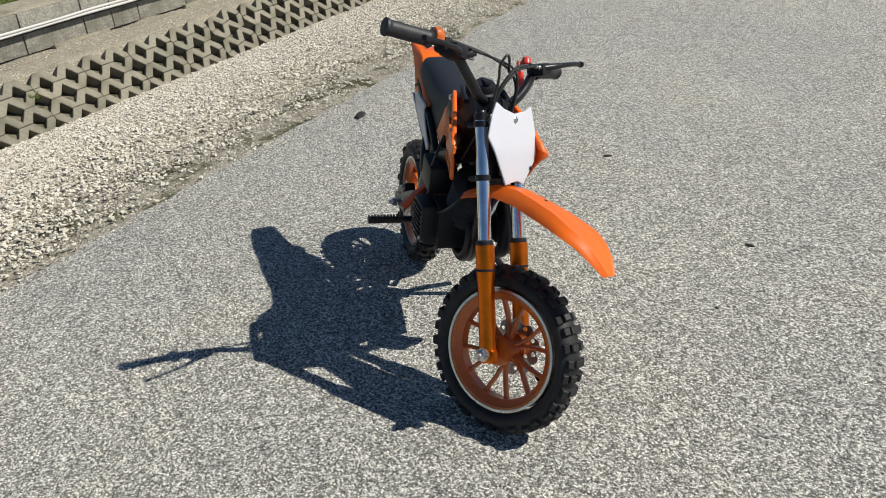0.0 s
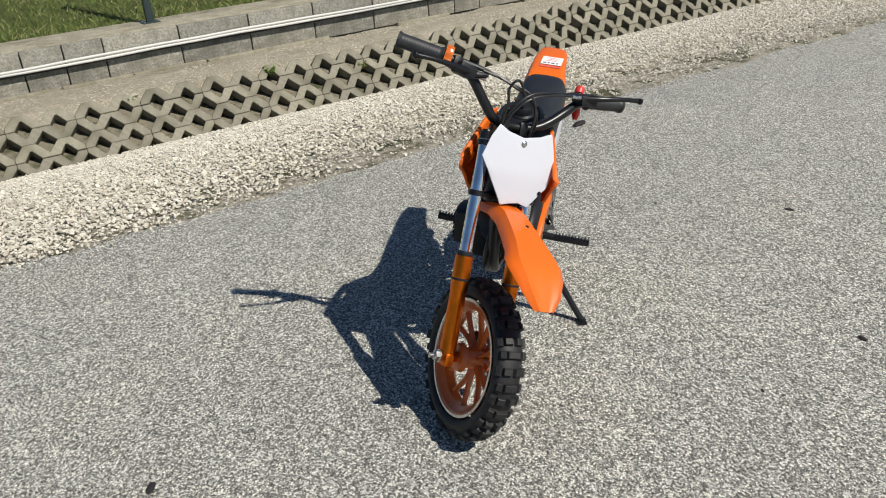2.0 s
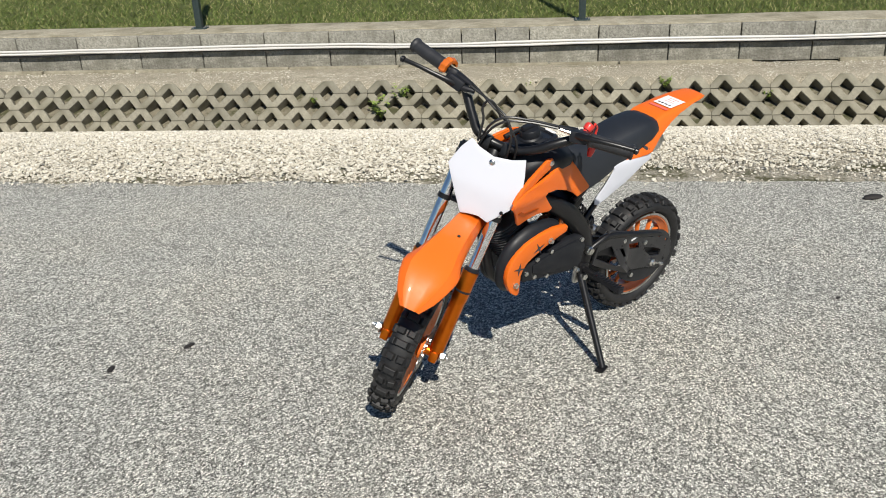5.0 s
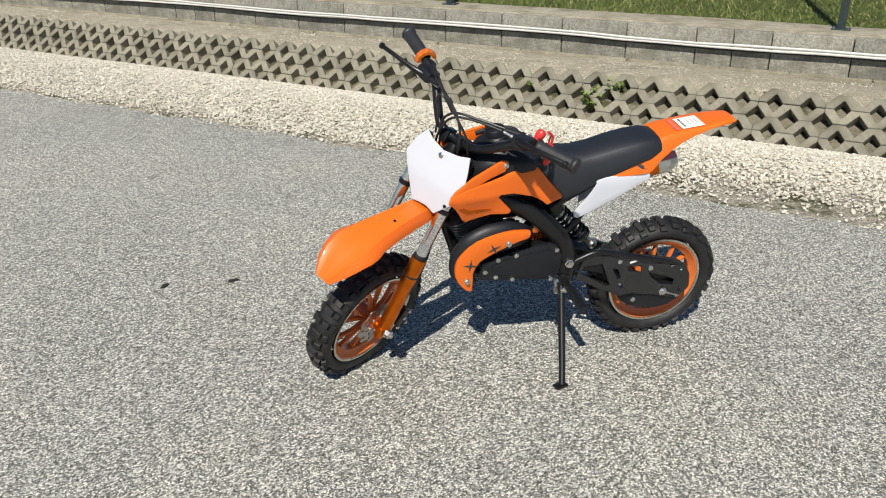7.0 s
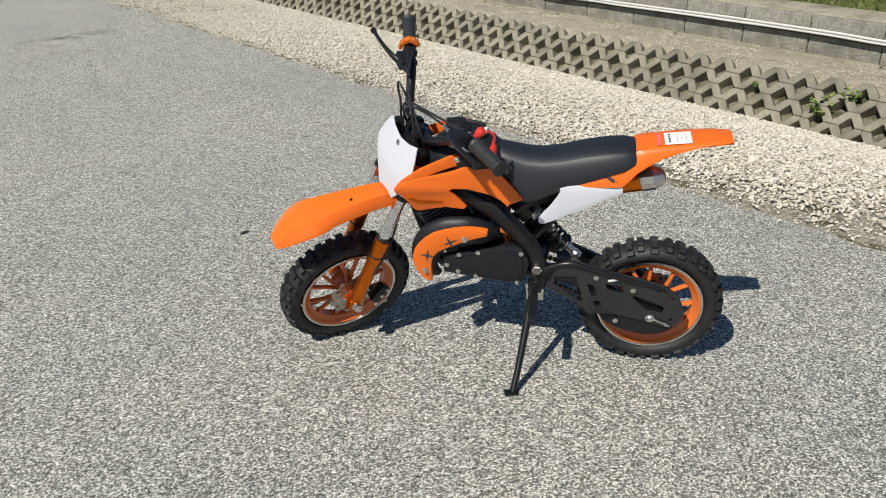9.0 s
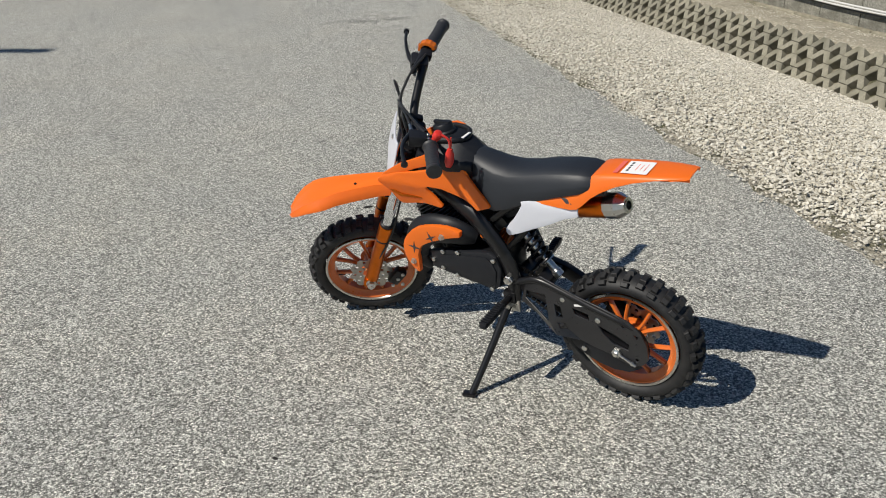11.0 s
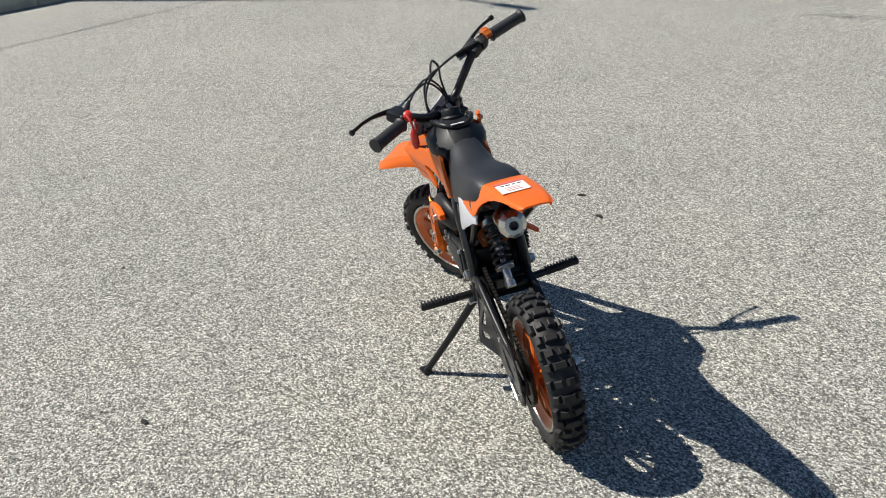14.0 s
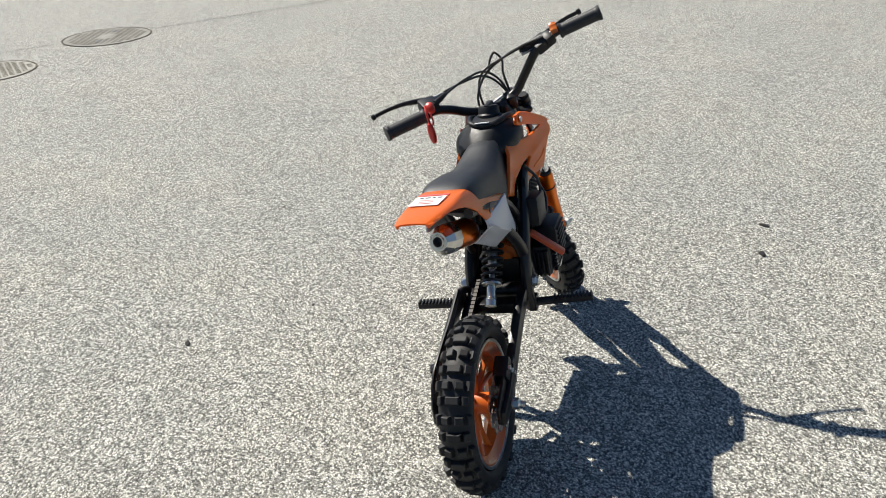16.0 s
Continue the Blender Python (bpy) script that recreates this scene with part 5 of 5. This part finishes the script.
# tail: one moulded piece that wraps the seat's end and runs out to a thin tip
ring = []
for x, zt, zb, wt, wb, cy in ((0.248, 0.564, 0.559, 0.070, 0.073, 0.004), (0.200, 0.580, 0.563, 0.068, 0.076, 0.004), (0.150, 0.600, 0.563, 0.064, 0.077, 0.004), (0.115, 0.617, 0.564, 0.060, 0.076, 0.005), (0.098, 0.628, 0.567, 0.056, 0.074, 0.005), (0.084, 0.638, 0.580, 0.053, 0.071, 0.005), (0.068, 0.648, 0.598, 0.050, 0.067, 0.005), (0.045, 0.653, 0.615, 0.049, 0.062, 0.005), (0.015, 0.657, 0.632, 0.048, 0.056, 0.005), (-0.022, 0.661, 0.646, 0.047, 0.051, 0.004), (-0.062, 0.666, 0.657, 0.044, 0.047, 0.003), (-0.100, 0.670, 0.665, 0.040, 0.042, 0.003), (-0.128, 0.6715, 0.669, 0.034, 0.035, 0.002), (-0.140, 0.671, 0.6695, 0.028, 0.0285, 0.002)):
    half, far = [], float(np.interp(x, [-0.02, 0.08, 0.15], [1.0, 0.88, 0.83]))
    for f in (0.0, 0.25, 0.5, 0.75, 0.92):
        half.append((wb + (wt - wb) * f ** 1.6, zb + (zt - 0.004 - zb) * f))
    half += [(0.93 * wt, zt - 0.0012), (0.78 * wt, zt), (0.5 * wt, zt + 0.0006), (0.2 * wt, zt + 0.0010)]
    ring.append([(x, cy + y, z) for y, z in half] + [(x, cy - y * far, z) for y, z in half[::-1]])
tail = part("tail_fender", shell(loft(ring, False, False), 0.0035), ORANGE, bike, "orange plastic tail fender with a sticker", None, 38)
# the vents are not cut; black plates give the shade inside them
for sgn, y in ((1, 0.0790), (-1, 0.0640)):
    slot = [(0.139, 0.588), (0.128, 0.589), (0.114, 0.583), (0.110, 0.576), (0.124, 0.577)]
    part("vent_shade", plate(slot, 0.0015, lambda a, b, c: (a, sgn * (y + c) - sgn * 0.30 * (b - 0.572), b), 0, 0.0004), INK_HOLE, tail, "black plate for the shade inside a vent slot")
def on_tail(x, h):
    return float(np.interp(-x, [-0.068, -0.015, 0.022, 0.062], [0.6495, 0.6580, 0.6620, 0.6670])) + h + 0.0008


rot = Euler((0, 0.11, 0)).to_matrix()
sticker = part("warning_sticker", box((-0.020, 0.003, on_tail(-0.020, 0.0014)), (0.060, 0.060, 0.0008), rot, 0.0), STICKER, bike, "white warning sticker with unreadable print", Matrix.Translation((0, 0.009, 0)))
part("sticker_band", box((0.022, 0.003, on_tail(0.024, 0.0012)), (0.010, 0.060, 0.0008), rot, 0.0), STICKER_RED, sticker, "red sticker band")
for k, w in enumerate((0.008, 0.006, 0.009, 0.007)):
    part("print_mark", box((-0.001, -0.016 + 0.012 * k, on_tail(-0.001, 0.0020)), (0.005, w, 0.0006), rot, 0.0), INK_HOLE, sticker)
for k, w in enumerate((0.040, 0.034, 0.042)):
    x = -0.018 - 0.010 * k
    part("print_bar", box((x, 0.003, on_tail(x, 0.0020)), (0.0011, w * 0.8, 0.0008), rot, 0.0), STICKER_RED, sticker)

# foot pegs
for sgn, tip in ((1, (0.293, 0.218, 0.262)), (-1, (0.305, -0.212, 0.268))):
    base = Vector((0.296, sgn * 0.075, 0.262))
    tipv = Vector(tip)
    peg = part("footpeg", tube([base, base.lerp(tipv, 0.3), base.lerp(tipv, 0.36)], [0.010, 0.010, 0.008], 10, 2), BLACK, bike, "black folding footpeg with ribbed rubber")
    d = tipv - base
    rot = Vector((0, sgn, 0)).rotation_difference(d).to_matrix()
    part("peg_rubber", box(base.lerp(tipv, 0.66), (0.020, d.length * 0.68, 0.014), rot, 0.004), BLACK_PL, peg)
    rib_me = finish(box((0, 0, 0), (0.021, 0.0042, 0.006), rot, 0.001), "rib", BLACK_PL)
    for k in range(11):
        part("rib", rib_me, RUBBER_GRIP, peg, "", Matrix.Translation(base.lerp(tipv, 0.35 + 0.062 * k) + Vector((0, 0, 0.009))))
    part("peg_bracket", box((0.296, sgn * 0.072, 0.262), (0.036, 0.020, 0.034), None, 0.005), BLACK, peg)
    part("peg_bolt", lathe([(0, 0.008), (0.006, 0.008), (0.008, 0.005)], (0.312, sgn * 0.074, 0.262), (1, sgn * 0.074, 0.262), 6), STEEL, peg)

# kickstand
stand = part("kickstand", tube([(0.300, 0.072, 0.245), (0.312, 0.130, 0.170), (0.326, 0.195, 0.090), (0.336, 0.236, 0.041)], [0.011, 0.010, 0.009, 0.009], 12, 4), BLACK, bike, "black steel kickstand")
part("stand_foot", box((0.341, 0.238, 0.0405), (0.036, 0.024, 0.008), Euler((radians(LEAN_DEG), 0, 0.3)).to_matrix(), 0.003), BLACK, stand)
part("stand_bracket", box((0.295, 0.066, 0.240), (0.046, 0.012, 0.050), None, 0.004), STEEL, stand, "zinc stand bracket")
part("stand_bolt", lathe([(0, 0.010), (0.020, 0.010), (0.022, 0.006)], (0.298, 0.072, 0.240), (0.298, 1, 0.24), 6), STEEL, stand)
coil = [Vector((0.308, 0.088, 0.225)).lerp(Vector((0.322, 0.150, 0.140)), k / 96) + 0.006 * Vector((math.cos(k * 0.785), 0.4 * math.sin(k * 0.785), math.sin(k * 0.785))) for k in range(97)]
part("stand_spring", tube(coil, 0.0014, 6, 1), CHAIN, stand)

# rear brake on the far side
rear_caliper = part("rear_caliper", box((0.048, -0.049, 0.233), (0.052, 0.034, 0.058), Euler((0, -0.5, 0)).to_matrix(), 0.007), BLACK, bike, "black rear brake caliper")
for x, z in ((0.036, 0.252), (0.064, 0.222), (0.050, 0.236)):
    part("caliper_bolt", lathe([(0, 0.0055), (0.004, 0.0055), (0.006, 0.003)], (x, -0.0655, z), (x, -1, z), 8), STEEL, rear_caliper)
part("brake_cable", tube([(0.060, -0.066, 0.245), (0.130, -0.064, 0.262), (0.230, -0.066, 0.296), (0.310, -0.066, 0.360), (0.380, -0.064, 0.450), (0.440, -0.060, 0.520)], 0.0032, 8, 6), CABLE, bike)
part("exhaust_hanger", box((0.140, -0.03, 0.570), (0.016, 0.012, 0.060), None, 0.003), BLACK, bike)
part("inner_guard", plate([(0.33, 0.46), (0.22, 0.52), (0.12, 0.575), (0.10, 0.585), (0.10, 0.610), (0.14, 0.598), (0.25, 0.560), (0.34, 0.52)], 0.07, lambda a, b, c: (a, c - 0.033, b), 0, 0.004), BLACK_PL, bike, "black plastic inner fender")

# ---------- loose things on the road ----------
def debris(x, y, size, turn, label, z=0.0):
    bm = bmesh.new()
    bmesh.ops.create_icosphere(bm, subdivisions=2, radius=0.5)
    for v in bm.verts:
        v.co *= 1 + 0.25 * noise.noise(v.co * 2.7 + Vector((x * 9, y * 9, 0)))
        v.co = Vector((v.co.x * size, v.co.y * size * 0.5, max(v.co.z, -0.3) * size * 0.22))
    ob = part("debris", bm, DEAD_LEAF, at=pose(x, y, z + size * 0.08, 0, 0, turn))
    return tagged(ob, label, "debris", "dark scraps on the road")


for x, y, size, turn in ((1.214, -0.667, 0.040, 20), (1.437, -0.671, 0.038, 60), (0.261, 0.873, 0.030, 40), (1.195, 1.08, 0.022, 10), (-0.544, 0.27, 0.022, 0), (-0.561, 0.728, 0.034, 80), (0.55, 0.62, 0.018, 15)):
    debris(x, y, size, turn, "small dark scrap of bark lying on the asphalt")
debris(-1.425, -0.158, 0.085, -25, "dark scrap of bark lying near the gravel")

# manhole covers
def manhole(x, y, r, turn, label):
    ob = thing("manhole_cover", label, "manhole cover", pose(x, y, 0.0, 0, 0, turn), "manhole covers in the road")
    part("ring", lathe([(0.0, r), (0.005, r), (0.005, r - 0.011), (0.0, r - 0.011)], (0, 0, 0.0), (0, 0, 1), 48, True), IRON, ob)
    part("lid", lathe([(0.0, r - 0.014), (0.0045, r - 0.016)], (0, 0, 0), (0, 0, 1), 48), LID, ob, "worn pale grey lid")
    n = int(r / 0.036)
    # dark plates on the closed lid stand for the shade in its slots
    for i in range(-n, n + 1):
        for j in range(-n, n + 1):
            x, y = i * 0.036 + (0.018 if j % 2 else 0.0), j * 0.042
            if math.hypot(x, y) < r - 0.045 and not (abs(x) < 0.075 and abs(y) < 0.05):
                part("slot", LID_STUD, IRON, ob, "", pose(x, y, 0.0047))
    for x in (-0.55, 0.55):
        part("lifting_slot_shade", box((x * r, 0, 0.005), (0.07, 0.032, 0.002), None, 0.0), INK_HOLE, ob)
    return ob


LID_STUD = finish(box((0, 0, 0.0), (0.018, 0.030, 0.0016), None, 0.0), "slot", IRON)
manhole(3.78, 4.06, 0.33, 20, "rusty grey cast-iron manhole cover set in the asphalt")
manhole(2.72, 4.15, 0.30, 50, "rusty grey cast-iron manhole cover set in the asphalt")

# seam between two lays of asphalt
p, q = Vector((4.871, 3.273, 0)), Vector((7.136, 1.592, 0))
d = (q - p).normalized()
w = Vector((-d.y, d.x, 0))
bm = bmesh.new()
prev = None
for k in range(160):
    c = p - d * 4 + d * 0.11 * k + w * 0.02 * noise.noise((k * 0.31, 2, 2))
    h = 0.006 + 0.004 * noise.noise((k * 0.7, 5, 1))
    pair = (bm.verts.new(c + w * h + Vector((0, 0, 0.004))), bm.verts.new(c - w * h + Vector((0, 0, 0.004))))
    if prev:
        bm.faces.new((prev[0], pair[0], pair[1], prev[1]))
    prev = pair
flush("road_seam", bm, SEAM, "dark seam between two lays of asphalt", "seam", Matrix())

# damp dark stain on the road
bm = bmesh.new()
p, q = Vector((4.78, -3.62, 0.004)), Vector((4.16, -4.42, 0.004))
side = Vector((0.79, -0.61, 0))
prev = None
for k in range(25):
    f = k / 24
    h = 0.13 * math.sin(math.pi * min(1.0, f * 0.96 + 0.04)) * (0.8 + 0.5 * noise.noise((k * 0.6, 3, 3)))
    c = p.lerp(q, f) + side * 0.08 * noise.noise((k * 0.3, 9, 3))
    pair = (bm.verts.new(c + side * h), bm.verts.new(c - side * h))
    if prev:
        bm.faces.new((prev[0], pair[0], pair[1], prev[1]))
    prev = pair
flush("road_stain", bm, STAIN, "faint dark damp stain on the asphalt", "stain", Matrix())

# raised island with a pale kerb far off
kerb_from, kerb_dir = Vector((7.125, 3.690, 0)), Vector((0.853, 0.522, 0)).normalized()
kerb_side = Vector((0.806, -0.592, 0)).normalized()
island = bmesh.new()
corner = [kerb_from, kerb_from + kerb_dir * 9, kerb_from + kerb_dir * 9 + kerb_side * 5, kerb_from + kerb_side * 5]
lo = [island.verts.new(c + Vector((0, 0, -0.02))) for c in corner]
hi = [island.verts.new(c + Vector((0, 0, 0.135))) for c in corner]
island.faces.new(hi)
for k in range(4):
    island.faces.new((lo[k], lo[(k + 1) % 4], hi[(k + 1) % 4], hi[k]))
isl = flush("traffic_island", island, KERB, "raised concrete island with a pale kerb", "kerb", Matrix())
kerb_me = finish(box((0.245, 0, 0.075), (0.485, 0.13, 0.15), None, 0.014), "kerbstone", KERB)
for vec, count in ((kerb_dir, 16), (kerb_side, 9)):
    for k in range(count):
        c = kerb_from + vec * 0.5 * k
        part("kerbstone", kerb_me, KERB, isl, "", Matrix.Translation(c) @ Euler((0, 0, math.atan2(vec.y, vec.x))).to_matrix().to_4x4())

# street lamp beyond the view, whose shadow lies across the road
lamp_base = Vector((9.31, 5.83, 0))
lamp = thing("street_lamp", "tall grey steel street lamp with a flat head", "street lamp", Matrix.Translation(lamp_base))
part("pole", tube([(0, 0, 0), (0, 0, 4), (0, 0, 8.0)], [0.07, 0.05, 0.030], 16, 3), STEEL, lamp)
part("arm", tube([(0, 0, 7.98), (-0.20, -0.12, 8.02), (-0.45, -0.265, 8.0)], 0.028, 10, 3), STEEL, lamp)
part("head", box((-0.63, -0.375, 8.0), (0.50, 0.15, 0.07), Euler((0, 0, 0.537)).to_matrix(), 0.03), STEEL, lamp)
part("base_flange", lathe([(0, 0.20), (0.02, 0.20), (0.03, 0.12)], (0, 0, 0), (0, 0, 1), 24), STEEL, lamp)

# weeds between the pavers
def weed(s, d, z, size, seed):
    rng = np.random.default_rng(seed)
    ob = thing("weed", "small green weed growing between the pavers", "weed", BG @ pose(s, d, z), "weeds among the pavers")
    bm = bmesh.new()
    st = bmesh.new()
    for k in range(12):
        a, h = float(rng.uniform(0, 6.28)), size * float(rng.uniform(0.5, 1.0))
        top = Vector((math.cos(a) * size * 0.45, math.sin(a) * size * 0.35 - size * 0.15, h))
        add_tube(st, [(0, 0, 0), top * 0.5 + Vector((0, 0, 0.01)), top], 0.0015, 5, 2)
        for j in range(10):
            c = top * float(rng.uniform(0.35, 1.0))
            b = float(rng.uniform(0, 6.28))
            l = size * float(rng.uniform(0.14, 0.26))
            d1 = Vector((math.cos(b), math.sin(b), float(rng.uniform(-0.2, 0.6)))).normalized()
            d2 = d1.cross(Vector((0, 0, 1))).normalized() * l * 0.33
            vs = [bm.verts.new(v) for v in (c, c + d1 * l * 0.5 + d2, c + d1 * l, c + d1 * l * 0.5 - d2)]
            bm.faces.new(vs)
    part("stems", finish(st, "stems", LEAF, 40), LEAF, ob)
    part("leaves", finish(bm, "leaves", LEAF, 40, False), LEAF, ob)
    return ob


weed(-1.52, 3.85, -0.41, 0.17, 1)
weed(-1.38, 3.93, -0.29, 0.14, 2)
weed(-0.40, 3.97, -0.22, 0.06, 3)
weed(-2.05, 3.90, -0.30, 0.06, 4)
weed(0.62, 3.96, -0.22, 0.09, 5)
weed(1.35, 3.90, -0.30, 0.07, 6)

# ---------- pieces of the wall and the bank ----------
BLOCK_H = WALL_Z1 - WALL_Z0 + 0.022
block_me = finish(box((0, 0, 0), (0.541, 0.06, BLOCK_H), None, 0.006), "block", BLOCK)
half_me = finish(box((0, 0, 0), (0.266, 0.06, BLOCK_H), None, 0.006), "block", BLOCK)
for k in range(-16, 18):
    lift = WALL_Z0 + 0.006 + BLOCK_H / 2 + 0.004 * noise.noise((k * 2.1, 6, 1))
    for mesh, along in (((half_me, -0.1375), (half_me, 0.1375)) if k in (-9, 1, 7) else ((block_me, 0.0),)):
        part("block", mesh, BLOCK, wall, "", pose(-1.49 + 0.275 + 0.55 * k + along, WALL_D + 0.03 + 0.006 * noise.noise((k * 1.7 + along, 3, 1)), lift, 0, 0.5 * noise.noise((k * 1.3, 1, 1)), 0.7 * noise.noise((k * 1.9 + along, 2, 5))))
foot_bm = bmesh.new()
rng = np.random.default_rng(21)
at = S0
while at < S1:
    long = float(rng.uniform(0.35, 1.1))
    if rng.random() < 0.72:
        add_box(foot_bm, (at + long / 2, WALL_D - 0.008 - float(rng.uniform(0, 0.012)), -0.150), (long - 0.012, 0.050, 0.050), None, 0.008)
    at += long
flush("footing", foot_bm, COPING, "broken concrete footing along the base of the wall", "footing")


P = 0.2142  # one cell of the honeycomb


def paver_mesh():
    """A zigzag band with two peaks, the upper half of two hexagonal rings."""
    bm = bmesh.new()
    pts_out, pts_in = [], []
    for cx in (-P / 2, P / 2):
        pts_out += [(cx - P / 2 + 0.001, 0.030), (cx - 0.040, P / 2 - 0.001), (cx + 0.040, P / 2 - 0.001)]
        pts_in += [(cx - 0.052, 0.0015), (cx - 0.006, 0.062), (cx + 0.006, 0.062), (cx + 0.052, 0.0015)]
    pts_out[3] = (0.0, 0.030)
    pts_out.append((P - 0.001, 0.030))
    ring = [(-P + 0.001, 0.0015)] + pts_out + [(P - 0.001, 0.0015)] + pts_in[::-1]
    f = bm.faces.new([bm.verts.new((x, y, -0.09)) for x, y in ring])
    top = bmesh.ops.extrude_face_region(bm, geom=[f])
    for v in top["geom"]:
        if isinstance(v, bmesh.types.BMVert):
            v.co.z = 0.0
    bmesh.ops.recalc_face_normals(bm, faces=bm.faces)
    es = [e for e in bm.edges if all(v.co.z > -0.001 for v in e.verts)]
    bmesh.ops.bevel(bm, geom=es, offset=0.004, segments=1, affect="EDGES")
    return finish(bm, "paver", PAVER, 25)


paver_me = paver_mesh()
SLOPE = 52.0
cs, sn = math.cos(radians(SLOPE)), math.sin(radians(SLOPE))
fill_bm = bmesh.new()
for k in range(-20, 23):
    s = -1.415 + 2 * P * k
    for row in range(3):
        up = -P / 2 + P * row
        j = 0.006 * noise.noise((k * 1.7, row * 2.3, 4))
        face = pose(s, 3.72 + cs * up, -0.475 + sn * up, SLOPE)
        for half in (0, 180):
            q = k * 1.3 + half
            part("paver", paver_me, PAVER, embankment, "", face @ pose(0, 0, 0.007 * noise.noise((q, row * 3.3, 8)), 1.2 * noise.noise((q, row, 3)), 0.8 * noise.noise((q, row, 6)), half + 1.0 * noise.noise((q, row, 5)) + {10: 4.0, 11: 11.0}.get(k, 0.0)))
        # soil that has settled in the holes
        for cx, cy, hw, hh in ((-P / 2, 0, 0.054, 0.064), (P / 2, 0, 0.054, 0.064), (0, P / 2, 0.069, 0.078), (P, P / 2, 0.069, 0.078)):
            if row == 2 and cy:
                continue
            low = -0.026 + 0.010 * noise.noise((s * 7 + cx * 31, row * 5.1 + cy * 17, 2))
            pts = [(-0.010, -hh), (0.010, -hh), (hw, 0), (0.010, hh), (-0.010, hh), (-hw, 0)]
            grid = []
            for x, y in [(0, 0)] + pts + [((a[0] + b[0]) / 2, (a[1] + b[1]) / 2) for a, b in zip(pts, pts[1:] + pts[:1])]:
                dep = low - 0.62 * (y + hh) + 0.010 * noise.noise((s * 31 + x * 60, row * 13 + y * 60, 6))
                grid.append(fill_bm.verts.new(face @ Vector((cx + x, cy + y, dep))))
            for i in range(6):
                fill_bm.faces.new((grid[0], grid[7 + (i - 1) % 6], grid[1 + i], grid[7 + i]))
tagged(part("soil_fill", finish(fill_bm, "soil_fill", FILL, 60, False), FILL, embankment), "gritty soil in the holes")
